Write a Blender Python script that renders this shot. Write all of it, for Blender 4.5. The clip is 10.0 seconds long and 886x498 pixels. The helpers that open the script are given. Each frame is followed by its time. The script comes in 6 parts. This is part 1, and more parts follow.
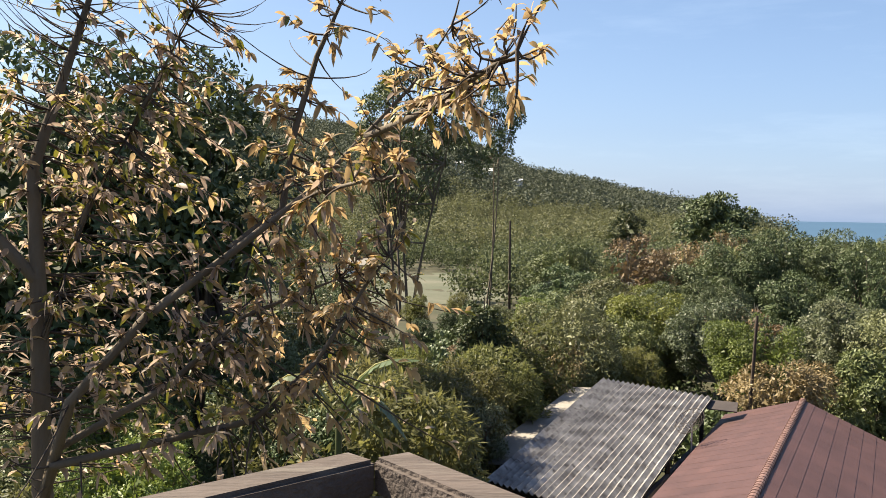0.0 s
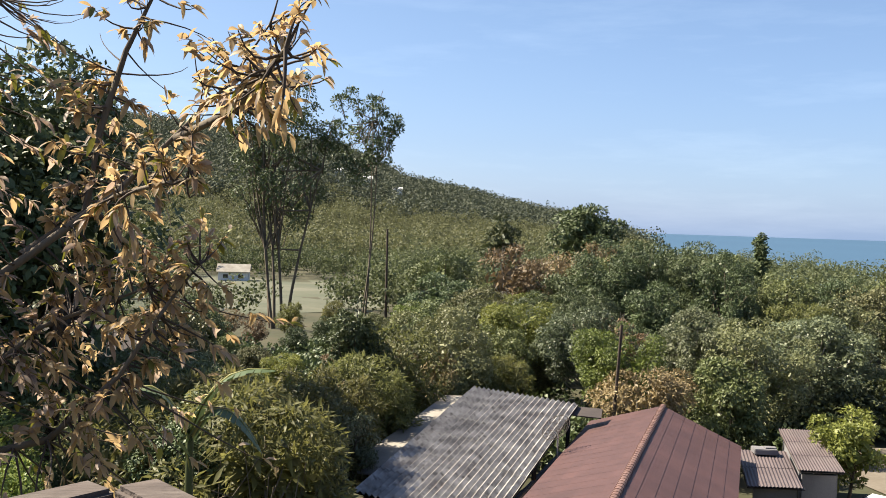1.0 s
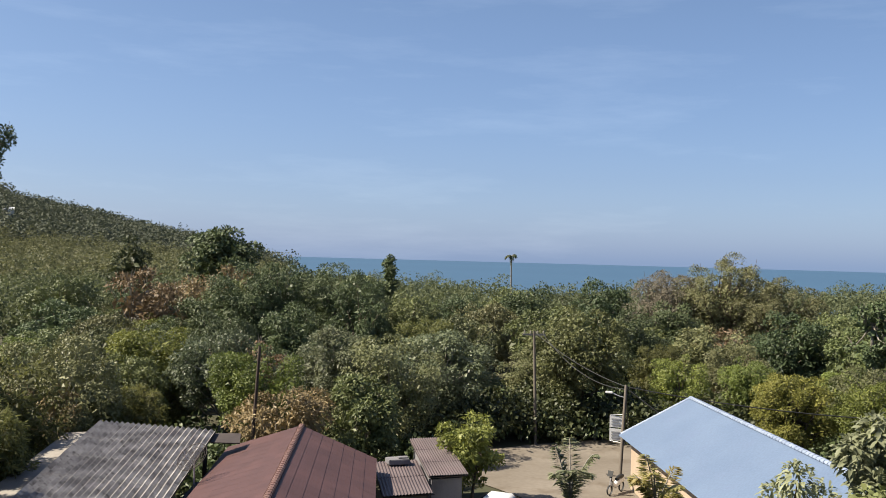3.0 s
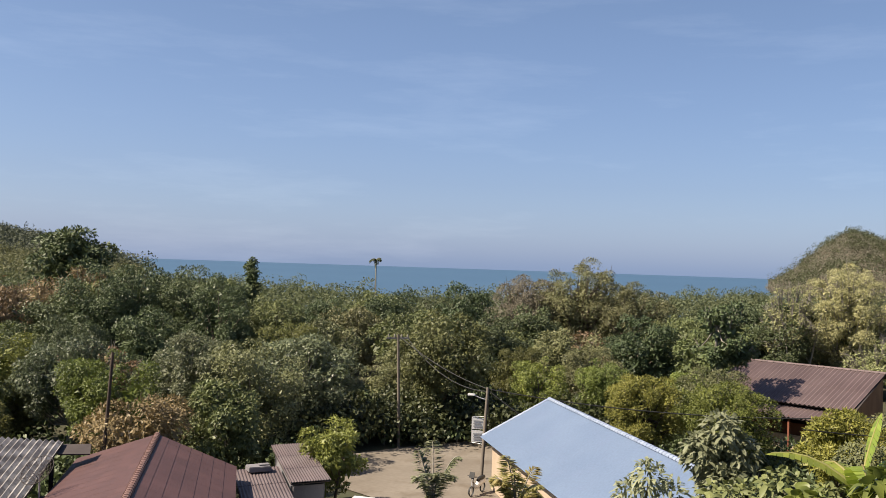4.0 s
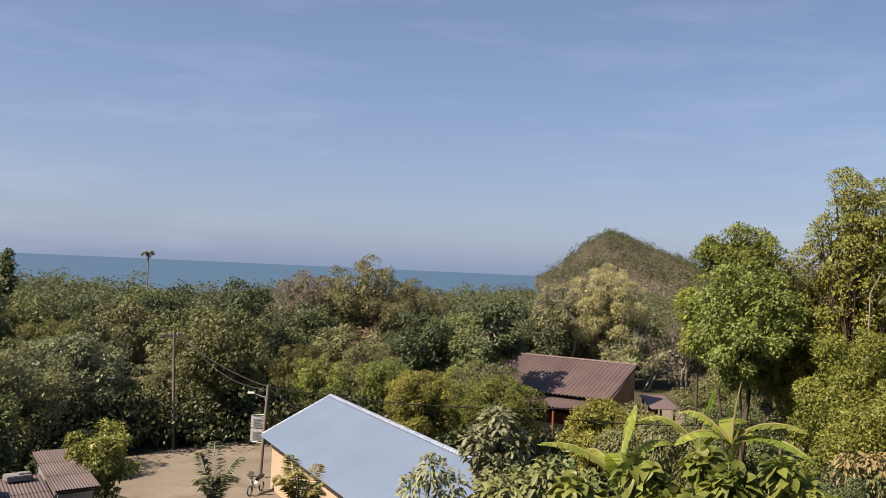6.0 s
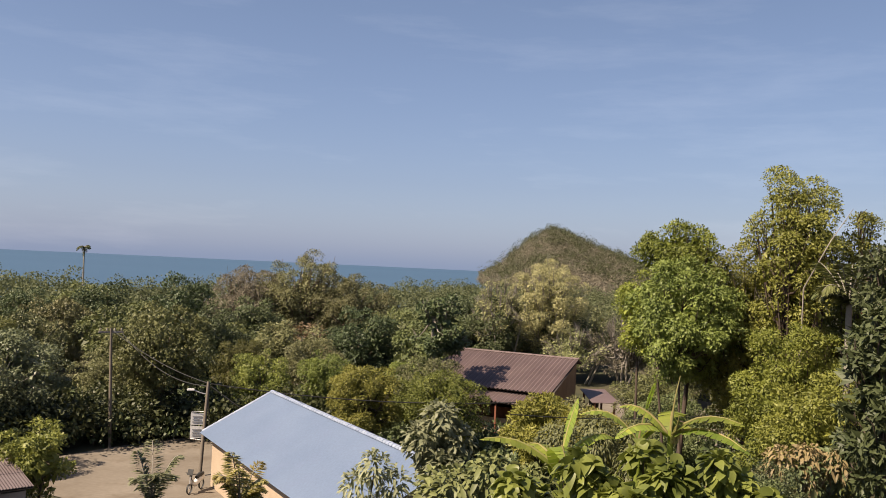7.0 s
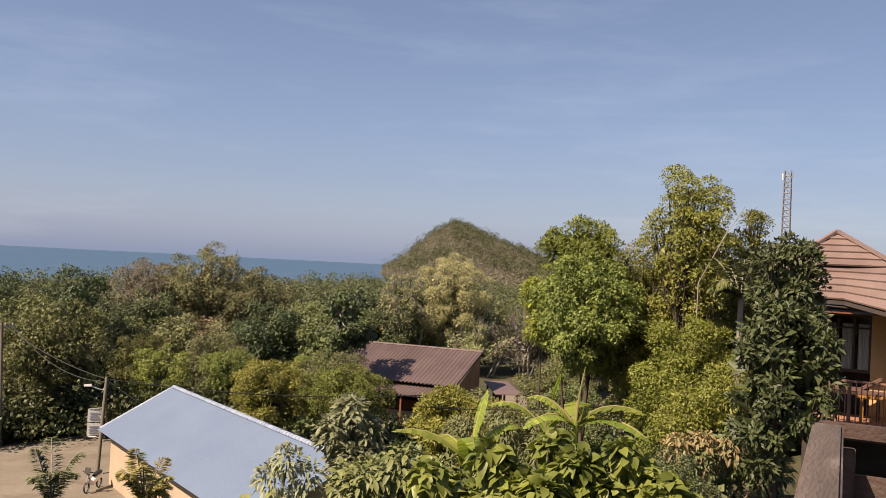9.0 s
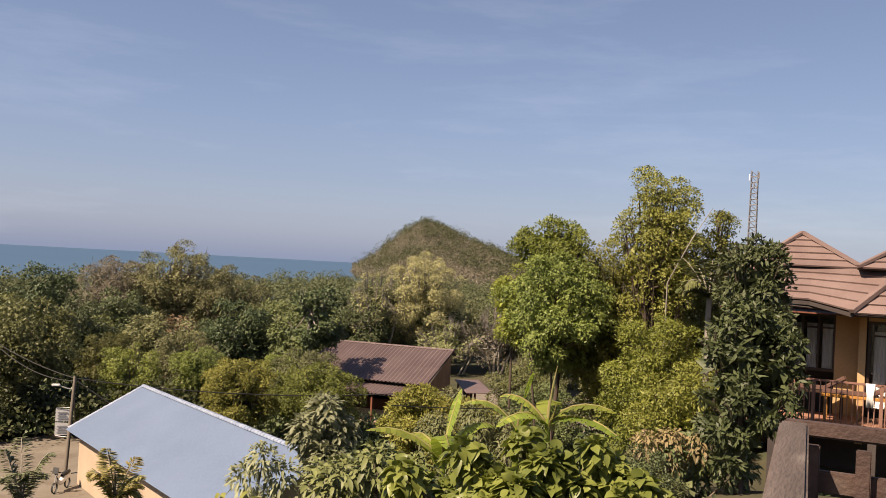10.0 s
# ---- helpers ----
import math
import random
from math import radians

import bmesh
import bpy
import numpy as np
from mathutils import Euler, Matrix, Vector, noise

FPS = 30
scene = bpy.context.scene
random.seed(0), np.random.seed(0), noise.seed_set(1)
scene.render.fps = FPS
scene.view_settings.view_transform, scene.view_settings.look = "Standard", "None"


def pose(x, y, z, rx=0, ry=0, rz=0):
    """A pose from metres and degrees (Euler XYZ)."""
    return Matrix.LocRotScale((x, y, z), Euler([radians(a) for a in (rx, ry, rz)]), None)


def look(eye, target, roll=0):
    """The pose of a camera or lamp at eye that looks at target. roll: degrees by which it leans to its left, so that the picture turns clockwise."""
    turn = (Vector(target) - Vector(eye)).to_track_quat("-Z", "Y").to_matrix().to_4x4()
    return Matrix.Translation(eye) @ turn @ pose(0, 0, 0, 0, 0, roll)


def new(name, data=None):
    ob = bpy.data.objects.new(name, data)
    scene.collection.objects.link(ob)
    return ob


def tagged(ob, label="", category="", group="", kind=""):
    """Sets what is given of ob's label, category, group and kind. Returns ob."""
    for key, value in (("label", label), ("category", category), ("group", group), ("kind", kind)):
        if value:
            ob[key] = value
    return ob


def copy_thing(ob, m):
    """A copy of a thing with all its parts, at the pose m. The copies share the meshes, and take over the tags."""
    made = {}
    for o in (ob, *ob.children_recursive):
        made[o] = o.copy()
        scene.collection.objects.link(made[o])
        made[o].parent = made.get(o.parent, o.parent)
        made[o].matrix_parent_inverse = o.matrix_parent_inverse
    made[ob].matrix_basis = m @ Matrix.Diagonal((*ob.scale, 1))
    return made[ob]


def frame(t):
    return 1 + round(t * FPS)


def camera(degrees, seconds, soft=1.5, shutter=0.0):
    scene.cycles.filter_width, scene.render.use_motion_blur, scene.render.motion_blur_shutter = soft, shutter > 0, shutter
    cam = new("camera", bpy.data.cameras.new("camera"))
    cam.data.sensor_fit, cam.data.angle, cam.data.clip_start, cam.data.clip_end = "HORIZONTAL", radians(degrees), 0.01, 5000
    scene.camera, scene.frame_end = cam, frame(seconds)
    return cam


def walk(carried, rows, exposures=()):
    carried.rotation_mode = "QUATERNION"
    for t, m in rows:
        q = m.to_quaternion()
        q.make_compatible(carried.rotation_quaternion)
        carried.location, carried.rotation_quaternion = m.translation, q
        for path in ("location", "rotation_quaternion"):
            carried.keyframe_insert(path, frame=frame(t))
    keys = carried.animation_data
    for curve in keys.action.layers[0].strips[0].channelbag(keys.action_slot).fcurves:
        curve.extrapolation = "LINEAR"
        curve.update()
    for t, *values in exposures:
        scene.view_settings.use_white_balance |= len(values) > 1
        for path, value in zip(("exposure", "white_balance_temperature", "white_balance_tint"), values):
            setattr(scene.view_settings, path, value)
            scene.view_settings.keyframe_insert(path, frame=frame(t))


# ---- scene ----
# ---- camera ----
cam = camera(52.2, 10.0, soft=0.85)
PATH = [
    (0.0, 0.000, 0.000, 12.001, 0.00, -2.26, -0.88), (0.5, 0.195, 0.067, 12.010, -2.07, -2.25, -1.68),
    (1.0, 0.309, 0.117, 12.010, -7.59, -1.57, -1.83), (1.5, 0.369, 0.193, 11.994, -14.23, -0.75, -1.59),
    (2.0, 0.332, 0.316, 11.898, -20.72, -0.18, -1.99), (2.5, 0.363, 0.450, 11.872, -25.88, 0.24, -1.76),
    (4.0, 0.361, 0.542, 11.895, -38.96, 1.05, -1.89), (4.5, 0.308, 0.525, 11.942, -43.29, 1.19, -2.32),
    (5.0, 0.196, 0.477, 11.979, -47.20, 1.29, -2.50), (5.5, 0.059, 0.443, 12.022, -50.41, 1.31, -2.63),
    (6.0, -0.051, 0.454, 12.021, -52.89, 1.28, -2.57), (7.5, -0.009, 0.509, 12.034, -58.11, 1.07, -2.74),
    (8.0, -0.089, 0.534, 12.006, -59.83, 1.04, -2.77), (8.5, -0.204, 0.529, 12.022, -61.32, 1.02, -2.84),
    (9.0, -0.325, 0.524, 12.041, -62.60, 1.01, -2.91), (9.5, -0.426, 0.519, 12.058, -63.66, 1.00, -2.99),
    (10.0, -0.529, 0.518, 12.073, -64.49, 1.01, -3.06)]
walk(cam, [(t, pose(x, y, z, 90 + p, r, w)) for t, x, y, z, w, p, r in PATH],
     exposures=[(0.0, 1.60, 6750, 6), (1.0, 1.58, 6550, 6), (2.5, 1.22, 6350, 7), (4.0, 1.10, 6600, 11), (7.5, 1.00, 7250, 16), (10.0, 1.02, 7500, 18)])

# ---- world and sun ----
SUN_AZ, SUN_EL = -64.0, 47.0
world = bpy.data.worlds.new("world")
scene.world = world
world.use_nodes = True
wn = world.node_tree.nodes
sky = wn.new("ShaderNodeTexSky")
sky.sky_type = 'NISHITA'
sky.sun_disc = False
sky.sun_elevation, sky.sun_rotation = radians(SUN_EL), radians(SUN_AZ)
sky.air_density, sky.dust_density, sky.ozone_density = 1.0, 1.5, 3.0
wl = world.node_tree.links
wn["Background"].inputs["Strength"].default_value = 0.038
wl.new(sky.outputs[0], wn["Background"].inputs[0])
# hazy air over the sea: a pale lavender veil that thins upwards, with faint cirrus streaks
tc, sep, veil = wn.new("ShaderNodeTexCoord"), wn.new("ShaderNodeSeparateXYZ"), wn.new("ShaderNodeValToRGB")
wl.new(tc.outputs["Generated"], sep.inputs[0])
wl.new(sep.outputs[2], veil.inputs[0])
veil.color_ramp.elements[0].color, veil.color_ramp.elements[1].color = (0.0680, 0.1053, 0.1960, 1), (0.0130, 0.0194, 0.0470, 1)
low = veil.color_ramp.elements.new(0.09)
low.color = (0.0454, 0.0689, 0.1458, 1)
mid = veil.color_ramp.elements.new(0.3)
mid.color = (0.0340, 0.0518, 0.0988, 1)
cmap, cn, cr_ = wn.new("ShaderNodeMapping"), wn.new("ShaderNodeTexNoise"), wn.new("ShaderNodeValToRGB")
cmap.inputs["Scale"].default_value = (2.2, 2.2, 14)
cn.inputs["Scale"].default_value, cn.inputs["Detail"].default_value, cn.inputs["Roughness"].default_value = 1.6, 7, 0.62
cr_.color_ramp.elements[0].position, cr_.color_ramp.elements[1].position = 0.52, 0.85
cr_.color_ramp.elements[1].color = (0.0405, 0.0405, 0.0381, 1)
wl.new(tc.outputs["Generated"], cmap.inputs[0])
wl.new(cmap.outputs[0], cn.inputs[0])
wl.new(cn.outputs[0], cr_.inputs[0])
addc, haze, both = wn.new("ShaderNodeMix"), wn.new("ShaderNodeBackground"), wn.new("ShaderNodeAddShader")
addc.data_type, addc.blend_type = 'RGBA', 'ADD'
addc.inputs[0].default_value = 1.0
wl.new(veil.outputs[0], addc.inputs[6])
wl.new(cr_.outputs[0], addc.inputs[7])
wl.new(addc.outputs[2], haze.inputs[0])
wl.new(wn["Background"].outputs[0], both.inputs[0])
wl.new(haze.outputs[0], both.inputs[1])
wl.new(both.outputs[0], wn["World Output"].inputs[0])
sun_data = bpy.data.lights.new("sun", 'SUN')
sun_data.energy, sun_data.angle, sun_data.color = 5.0, radians(0.5), (1.0, 0.89, 0.73)
sun = new("sun", sun_data)
sv = Vector((math.sin(radians(SUN_AZ)) * math.cos(radians(SUN_EL)), math.cos(radians(SUN_AZ)) * math.cos(radians(SUN_EL)), math.sin(radians(SUN_EL))))
sun.matrix_world = look(sv * 60, (0, 0, 0))


# ---- materials ----
def shader(name):
    m = bpy.data.materials.new(name)
    m.use_nodes = True
    return m, m.node_tree.nodes, m.node_tree.links


def leaf_mat(name, dark, light, odd, trans=0.1, rough=0.5, sat=0.84):
    """Leaves: each leaf its own shade, each plant its own tone, light coming through."""
    dark, light = [0.85 * a for a in dark], [1.08 * b for b in light]
    m, n, l = shader(name)
    geo, info = n.new("ShaderNodeNewGeometry"), n.new("ShaderNodeObjectInfo")
    ramp = n.new("ShaderNodeValToRGB")
    ramp.color_ramp.elements[0].color, ramp.color_ramp.elements[1].color = (*dark, 1), (*light, 1)
    e = ramp.color_ramp.elements.new(0.96)
    e.color = (*light, 1)
    ramp.color_ramp.elements[2].color = (*odd, 1)
    co, patchy, stretch, mixv = (n.new(k) for k in ("ShaderNodeTexCoord", "ShaderNodeTexNoise", "ShaderNodeMapRange", "ShaderNodeMix"))
    patchy.inputs["Scale"].default_value, patchy.inputs["Detail"].default_value = 0.8, 3
    stretch.inputs[1].default_value, stretch.inputs[2].default_value = 0.32, 0.68
    mixv.inputs[0].default_value = 0.5
    l.new(co.outputs["Object"], patchy.inputs[0])
    l.new(patchy.outputs[0], stretch.inputs[0])
    l.new(geo.outputs["Random Per Island"], mixv.inputs[2])
    l.new(stretch.outputs[0], mixv.inputs[3])
    l.new(mixv.outputs[0], ramp.inputs[0])
    hsv = n.new("ShaderNodeHueSaturation")
    hue, val = n.new("ShaderNodeMapRange"), n.new("ShaderNodeMapRange")
    hue.inputs[3].default_value, hue.inputs[4].default_value = 0.472, 0.512
    val.inputs[3].default_value, val.inputs[4].default_value = 0.8, 1.24
    frac = n.new("ShaderNodeMath")
    frac.operation = 'FRACT'
    mul = n.new("ShaderNodeMath")
    mul.operation, mul.inputs[1].default_value = 'MULTIPLY', 7.31
    l.new(info.outputs["Random"], mul.inputs[0])
    l.new(mul.outputs[0], frac.inputs[0])
    l.new(info.outputs["Random"], hue.inputs[0])
    l.new(frac.outputs[0], val.inputs[0])
    l.new(hue.outputs[0], hsv.inputs["Hue"])
    hsv.inputs["Saturation"].default_value = sat
    l.new(val.outputs[0], hsv.inputs["Value"])
    l.new(ramp.outputs[0], hsv.inputs["Color"])
    b, tr, mix = n["Principled BSDF"], n.new("ShaderNodeBsdfTranslucent"), n.new("ShaderNodeMixShader")
    b.inputs["Roughness"].default_value = rough
    b.inputs["Specular IOR Level"].default_value = 0.25
    bright = n.new("ShaderNodeHueSaturation")
    bright.inputs["Value"].default_value, bright.inputs["Saturation"].default_value = 1.5, 1.1
    l.new(hsv.outputs[0], b.inputs["Base Color"])
    l.new(hsv.outputs[0], bright.inputs["Color"])
    l.new(bright.outputs[0], tr.inputs[0])
    mix.inputs[0].default_value = trans
    l.new(b.outputs[0], mix.inputs[1])
    l.new(tr.outputs[0], mix.inputs[2])
    l.new(mix.outputs[0], n["Material Output"].inputs[0])
    return m


def surf(name, a, b, scale=2.0, rough=0.8, fine=25.0, bump=0.15, metal=0.0, spots=None, stretch=(1, 1, 1), per_piece=0.0, spec=0.4):
    """Two tones in broad patches, fine grain on top, some relief; spots: a third tone in stains; per_piece: shade by piece."""
    m, n, l = shader(name)
    co, mp = n.new("ShaderNodeTexCoord"), n.new("ShaderNodeMapping")
    mp.inputs["Scale"].default_value = stretch
    where = n.new("ShaderNodeNewGeometry").outputs["Position"] if per_piece else co.outputs["Object"]
    l.new(where, mp.inputs[0])
    big, small = n.new("ShaderNodeTexNoise"), n.new("ShaderNodeTexNoise")
    big.inputs["Scale"].default_value, big.inputs["Detail"].default_value = scale, 5
    small.inputs["Scale"].default_value, small.inputs["Detail"].default_value = fine, 4
    l.new(mp.outputs[0], big.inputs[0])
    l.new(mp.outputs[0], small.inputs[0])
    ramp = n.new("ShaderNodeValToRGB")
    ramp.color_ramp.elements[0].position, ramp.color_ramp.elements[1].position = 0.32, 0.68
    ramp.color_ramp.elements[0].color, ramp.color_ramp.elements[1].color = (*a, 1), (*b, 1)
    l.new(big.outputs[0], ramp.inputs[0])
    out = ramp.outputs[0]
    if spots:
        st, sr, mx = n.new("ShaderNodeTexNoise"), n.new("ShaderNodeValToRGB"), n.new("ShaderNodeMix")
        st.inputs["Scale"].default_value, st.inputs["Detail"].default_value = scale * 2.3, 6
        sr.color_ramp.elements[0].position, sr.color_ramp.elements[1].position = 0.55, 0.72
        mx.data_type = 'RGBA'
        l.new(mp.outputs[0], st.inputs[0])
        l.new(st.outputs[0], sr.inputs[0])
        l.new(sr.outputs[0], mx.inputs[0])
        l.new(out, mx.inputs[6])
        mx.inputs[7].default_value = (*spots, 1)
        out = mx.outputs[2]
    hsv, mr = n.new("ShaderNodeHueSaturation"), n.new("ShaderNodeMapRange")
    mr.inputs[3].default_value, mr.inputs[4].default_value = 0.66, 0.98
    l.new(small.outputs[0], mr.inputs[0])
    val = mr.outputs[0]
    if per_piece:
        info, pr, mu = n.new("ShaderNodeObjectInfo"), n.new("ShaderNodeMapRange"), n.new("ShaderNodeMath")
        pr.inputs[3].default_value, pr.inputs[4].default_value = 1 - per_piece, 1 + per_piece
        mu.operation = 'MULTIPLY'
        l.new(info.outputs["Random"], pr.inputs[0])
        l.new(pr.outputs[0], mu.inputs[0])
        l.new(val, mu.inputs[1])
        val = mu.outputs[0]
    l.new(val, hsv.inputs["Value"])
    l.new(out, hsv.inputs["Color"])
    p, bp = n["Principled BSDF"], n.new("ShaderNodeBump")
    bp.inputs["Strength"].default_value = bump
    bp.inputs["Distance"].default_value = 0.02
    l.new(small.outputs[0], bp.inputs["Height"])
    l.new(bp.outputs[0], p.inputs["Normal"])
    l.new(hsv.outputs[0], p.inputs["Base Color"])
    p.inputs["Roughness"].default_value, p.inputs["Metallic"].default_value = rough, metal
    p.inputs["Specular IOR Level"].default_value = spec
    return m


LEAF_DEEP = leaf_mat("leaf_deep_green", (0.042, 0.065, 0.02), (0.084, 0.114, 0.034), (0.125, 0.135, 0.05), 0.1, 0.5, sat=0.8)
LEAF_MID = leaf_mat("leaf_mid_green", (0.07, 0.092, 0.022), (0.138, 0.166, 0.042), (0.2, 0.2, 0.065), 0.1, 0.5, sat=0.82)
LEAF_OLIVE = leaf_mat("leaf_olive", (0.082, 0.093, 0.03), (0.155, 0.162, 0.054), (0.205, 0.192, 0.085), 0.1, 0.5, sat=0.82)
LEAF_GREY = leaf_mat("leaf_grey_green", (0.062, 0.08, 0.035), (0.14, 0.16, 0.075), (0.24, 0.25, 0.15), 0.15, 0.45)
LEAF_BROWN = leaf_mat("leaf_dry_brown", (0.135, 0.092, 0.035), (0.235, 0.165, 0.066), (0.28, 0.21, 0.1), 0.15)
LEAF_BRIGHT = leaf_mat("leaf_bright_green", (0.072, 0.098, 0.022), (0.182, 0.21, 0.046), (0.32, 0.3, 0.09), 0.2, 0.5, sat=0.95)
LEAF_YELLOW = leaf_mat("leaf_yellow_green", (0.2, 0.19, 0.045), (0.4, 0.36, 0.11), (0.5, 0.43, 0.17), 0.4)
LEAF_AUTUMN = leaf_mat("leaf_autumn", (0.34, 0.21, 0.085), (0.52, 0.36, 0.16), (0.5, 0.21, 0.11), 0.5)
LEAF_AUTUMN_BROWN = leaf_mat("leaf_autumn_brown", (0.17, 0.115, 0.085), (0.38, 0.28, 0.2), (0.5, 0.4, 0.2), 0.45)
LEAF_DARK = leaf_mat("leaf_very_dark", (0.03, 0.045, 0.014), (0.066, 0.086, 0.026), (0.15, 0.155, 0.055), 0.12)
LEAF_BANANA = leaf_mat("leaf_banana", (0.1, 0.165, 0.032), (0.25, 0.32, 0.06), (0.4, 0.4, 0.075), 0.4, 0.5, sat=1.0)
LEAF_CREEPER = leaf_mat("leaf_creeper", (0.085, 0.13, 0.03), (0.21, 0.262, 0.06), (0.45, 0.44, 0.085), 0.28, 0.4, sat=0.98)
LEAF_MANGO = leaf_mat("leaf_mango", (0.075, 0.088, 0.02), (0.185, 0.192, 0.044), (0.27, 0.255, 0.08), 0.15, 0.5, sat=1.0)
LEAF_PALE = leaf_mat("leaf_pale_yellow_green", (0.2, 0.218, 0.085), (0.385, 0.395, 0.16), (0.48, 0.47, 0.25), 0.28, 0.5, sat=0.86)
LEAF_RIDGE = leaf_mat("leaf_ridge_forest", (0.042, 0.055, 0.034), (0.078, 0.09, 0.052), (0.105, 0.1, 0.065), 0.15, 0.75)
LEAF_FAR = leaf_mat("leaf_far_wood", (0.058, 0.076, 0.029), (0.111, 0.118, 0.047), (0.165, 0.141, 0.077), 0.25, 0.7)
LEAF_SCRUB = leaf_mat("leaf_brown_scrub", (0.115, 0.098, 0.068), (0.19, 0.158, 0.108), (0.2, 0.175, 0.115), 0.2, 0.75)
LEAF_THICKET = leaf_mat("leaf_thicket", (0.077, 0.083, 0.019), (0.154, 0.150, 0.040), (0.230, 0.196, 0.073), 0.4)
LEAF_LIME = leaf_mat("leaf_lime_green", (0.095, 0.115, 0.022), (0.245, 0.26, 0.052), (0.38, 0.35, 0.1), 0.2, 0.5, sat=1.0)
LEAF_FEATHER = leaf_mat("leaf_feathery_olive", (0.085, 0.1, 0.022), (0.215, 0.225, 0.05), (0.35, 0.31, 0.1), 0.2, 0.5, sat=1.0)
LEAF_SAGE = leaf_mat("leaf_sage_green", (0.13, 0.15, 0.07), (0.25, 0.27, 0.145), (0.42, 0.41, 0.28), 0.25)
BARK = surf("bark", (0.10, 0.075, 0.05), (0.2, 0.16, 0.12), 3, 0.9, 30, 0.6, stretch=(1, 1, 0.3))
BARK_GREY = surf("bark_grey", (0.2, 0.18, 0.15), (0.34, 0.31, 0.27), 3, 0.9, 30, 0.5, stretch=(1, 1, 0.3))
BARK_DARK = surf("bark_dark", (0.05, 0.035, 0.028), (0.11, 0.08, 0.06), 4, 0.9, 40, 0.5, stretch=(1, 1, 0.3))
GROUND = surf("undergrowth_soil", (0.04, 0.042, 0.018), (0.075, 0.065, 0.035), 0.15, 0.95, 2.5, 0.5, spots=(0.05, 0.06, 0.025))
SAND = surf("sandy_road", (0.165, 0.137, 0.106), (0.225, 0.193, 0.155), 0.25, 0.95, 4.0, 0.3, spots=(0.15, 0.12, 0.088))
FIELD = surf("dry_field", (0.075, 0.085, 0.05), (0.14, 0.135, 0.095), 0.1, 0.95, 3.0, 0.3)
TIN = surf("fibre_cement", (0.135, 0.122, 0.118), (0.37, 0.352, 0.342), 1.3, 0.7, 12, 0.2, spots=(0.07, 0.06, 0.055), per_piece=0.06)
RED_TILE = surf("red_tile", (0.073, 0.035, 0.032), (0.1, 0.048, 0.043), 0.6, 0.6, 14, 0.15, per_piece=0.07)
RED_CAP = surf("red_ridge_cap", (0.16, 0.085, 0.07), (0.22, 0.13, 0.11), 2, 0.7, 14, 0.2, per_piece=0.12)
BLUE_PAINT = surf("blue_roof_paint", (0.12, 0.168, 0.258), (0.139, 0.19, 0.283), 0.4, 0.6, 10, 0.1, per_piece=0.015, spots=(0.134, 0.18, 0.275))
BLUE_CAP = surf("pale_blue_cap", (0.24, 0.29, 0.4), (0.33, 0.38, 0.47), 2, 0.6, 14, 0.15, per_piece=0.08)
BROWN_ROOF = surf("brown_corrugated", (0.125, 0.087, 0.085), (0.172, 0.124, 0.12), 0.4, 0.6, 10, 0.15, per_piece=0.07)
BROWN_SHED = surf("brown_shed_roof", (0.1, 0.074, 0.074), (0.145, 0.112, 0.112), 0.5, 0.6, 10, 0.2, per_piece=0.1)
HOUSE_TILE = surf("terracotta_shingle", (0.165, 0.109, 0.098), (0.215, 0.15, 0.135), 1.0, 0.75, 20, 0.25, per_piece=0.1)
CREAM = surf("cream_render", (0.43, 0.33, 0.24), (0.48, 0.38, 0.28), 0.7, 0.85, 25, 0.1)
OCHRE = surf("ochre_render", (0.5, 0.32, 0.155), (0.56, 0.37, 0.19), 0.8, 0.85, 25, 0.1)
# dark timber; also the shade colour in the rooms and under the terrace
DARK_WALL = surf("dark_timber_and_shade", (0.04, 0.03, 0.028), (0.07, 0.055, 0.05), 1.0, 0.8, 20, 0.2)
GREY_WALL = surf("grey_block_wall", (0.16, 0.15, 0.16), (0.24, 0.23, 0.24), 0.8, 0.9, 18, 0.2)
RED_WOOD = surf("red_brown_wood", (0.15, 0.05, 0.03), (0.22, 0.08, 0.045), 1.5, 0.6, 25, 0.2, stretch=(1, 1, 0.4))
GABLE_WOOD = surf("orange_brown_wood", (0.2, 0.11, 0.05), (0.28, 0.16, 0.075), 1.5, 0.7, 25, 0.2, stretch=(1, 1, 0.3))
DARK_WOOD = surf("dark_window_wood", (0.03, 0.018, 0.014), (0.055, 0.03, 0.022), 2, 0.45, 30, 0.2)
DECK_WOOD = surf("weathered_deck_wood", (0.066, 0.05, 0.042), (0.14, 0.107, 0.094), 5, 0.85, 70, 0.7, stretch=(0.2, 1, 1), spots=(0.155, 0.13, 0.112))
RAIL_BROWN = surf("brown_stained_wood", (0.05, 0.029, 0.024), (0.09, 0.054, 0.043), 3, 0.75, 40, 0.4, spots=(0.105, 0.075, 0.06))
TERRACE_RAIL = surf("red_brown_rail_paint", (0.2, 0.1, 0.075), (0.27, 0.145, 0.105), 2, 0.6, 30, 0.1)
TERRA_FLOOR = surf("terracotta_floor", (0.32, 0.15, 0.1), (0.38, 0.2, 0.13), 1, 0.7, 20, 0.1)
POLE = surf("old_pole", (0.12, 0.1, 0.08), (0.2, 0.17, 0.14), 1, 0.9, 20, 0.3, stretch=(1, 1, 0.2))
CONCRETE = surf("weathered_concrete", (0.25, 0.22, 0.19), (0.36, 0.33, 0.29), 1, 0.9, 20, 0.3)
WHITE = surf("white_paint", (0.74, 0.74, 0.73), (0.8, 0.8, 0.79), 1, 0.5, 20, 0.03)
GREY_TEXT = surf("grey_print", (0.3, 0.31, 0.33), (0.36, 0.37, 0.39), 1, 0.6, 20, 0.02)
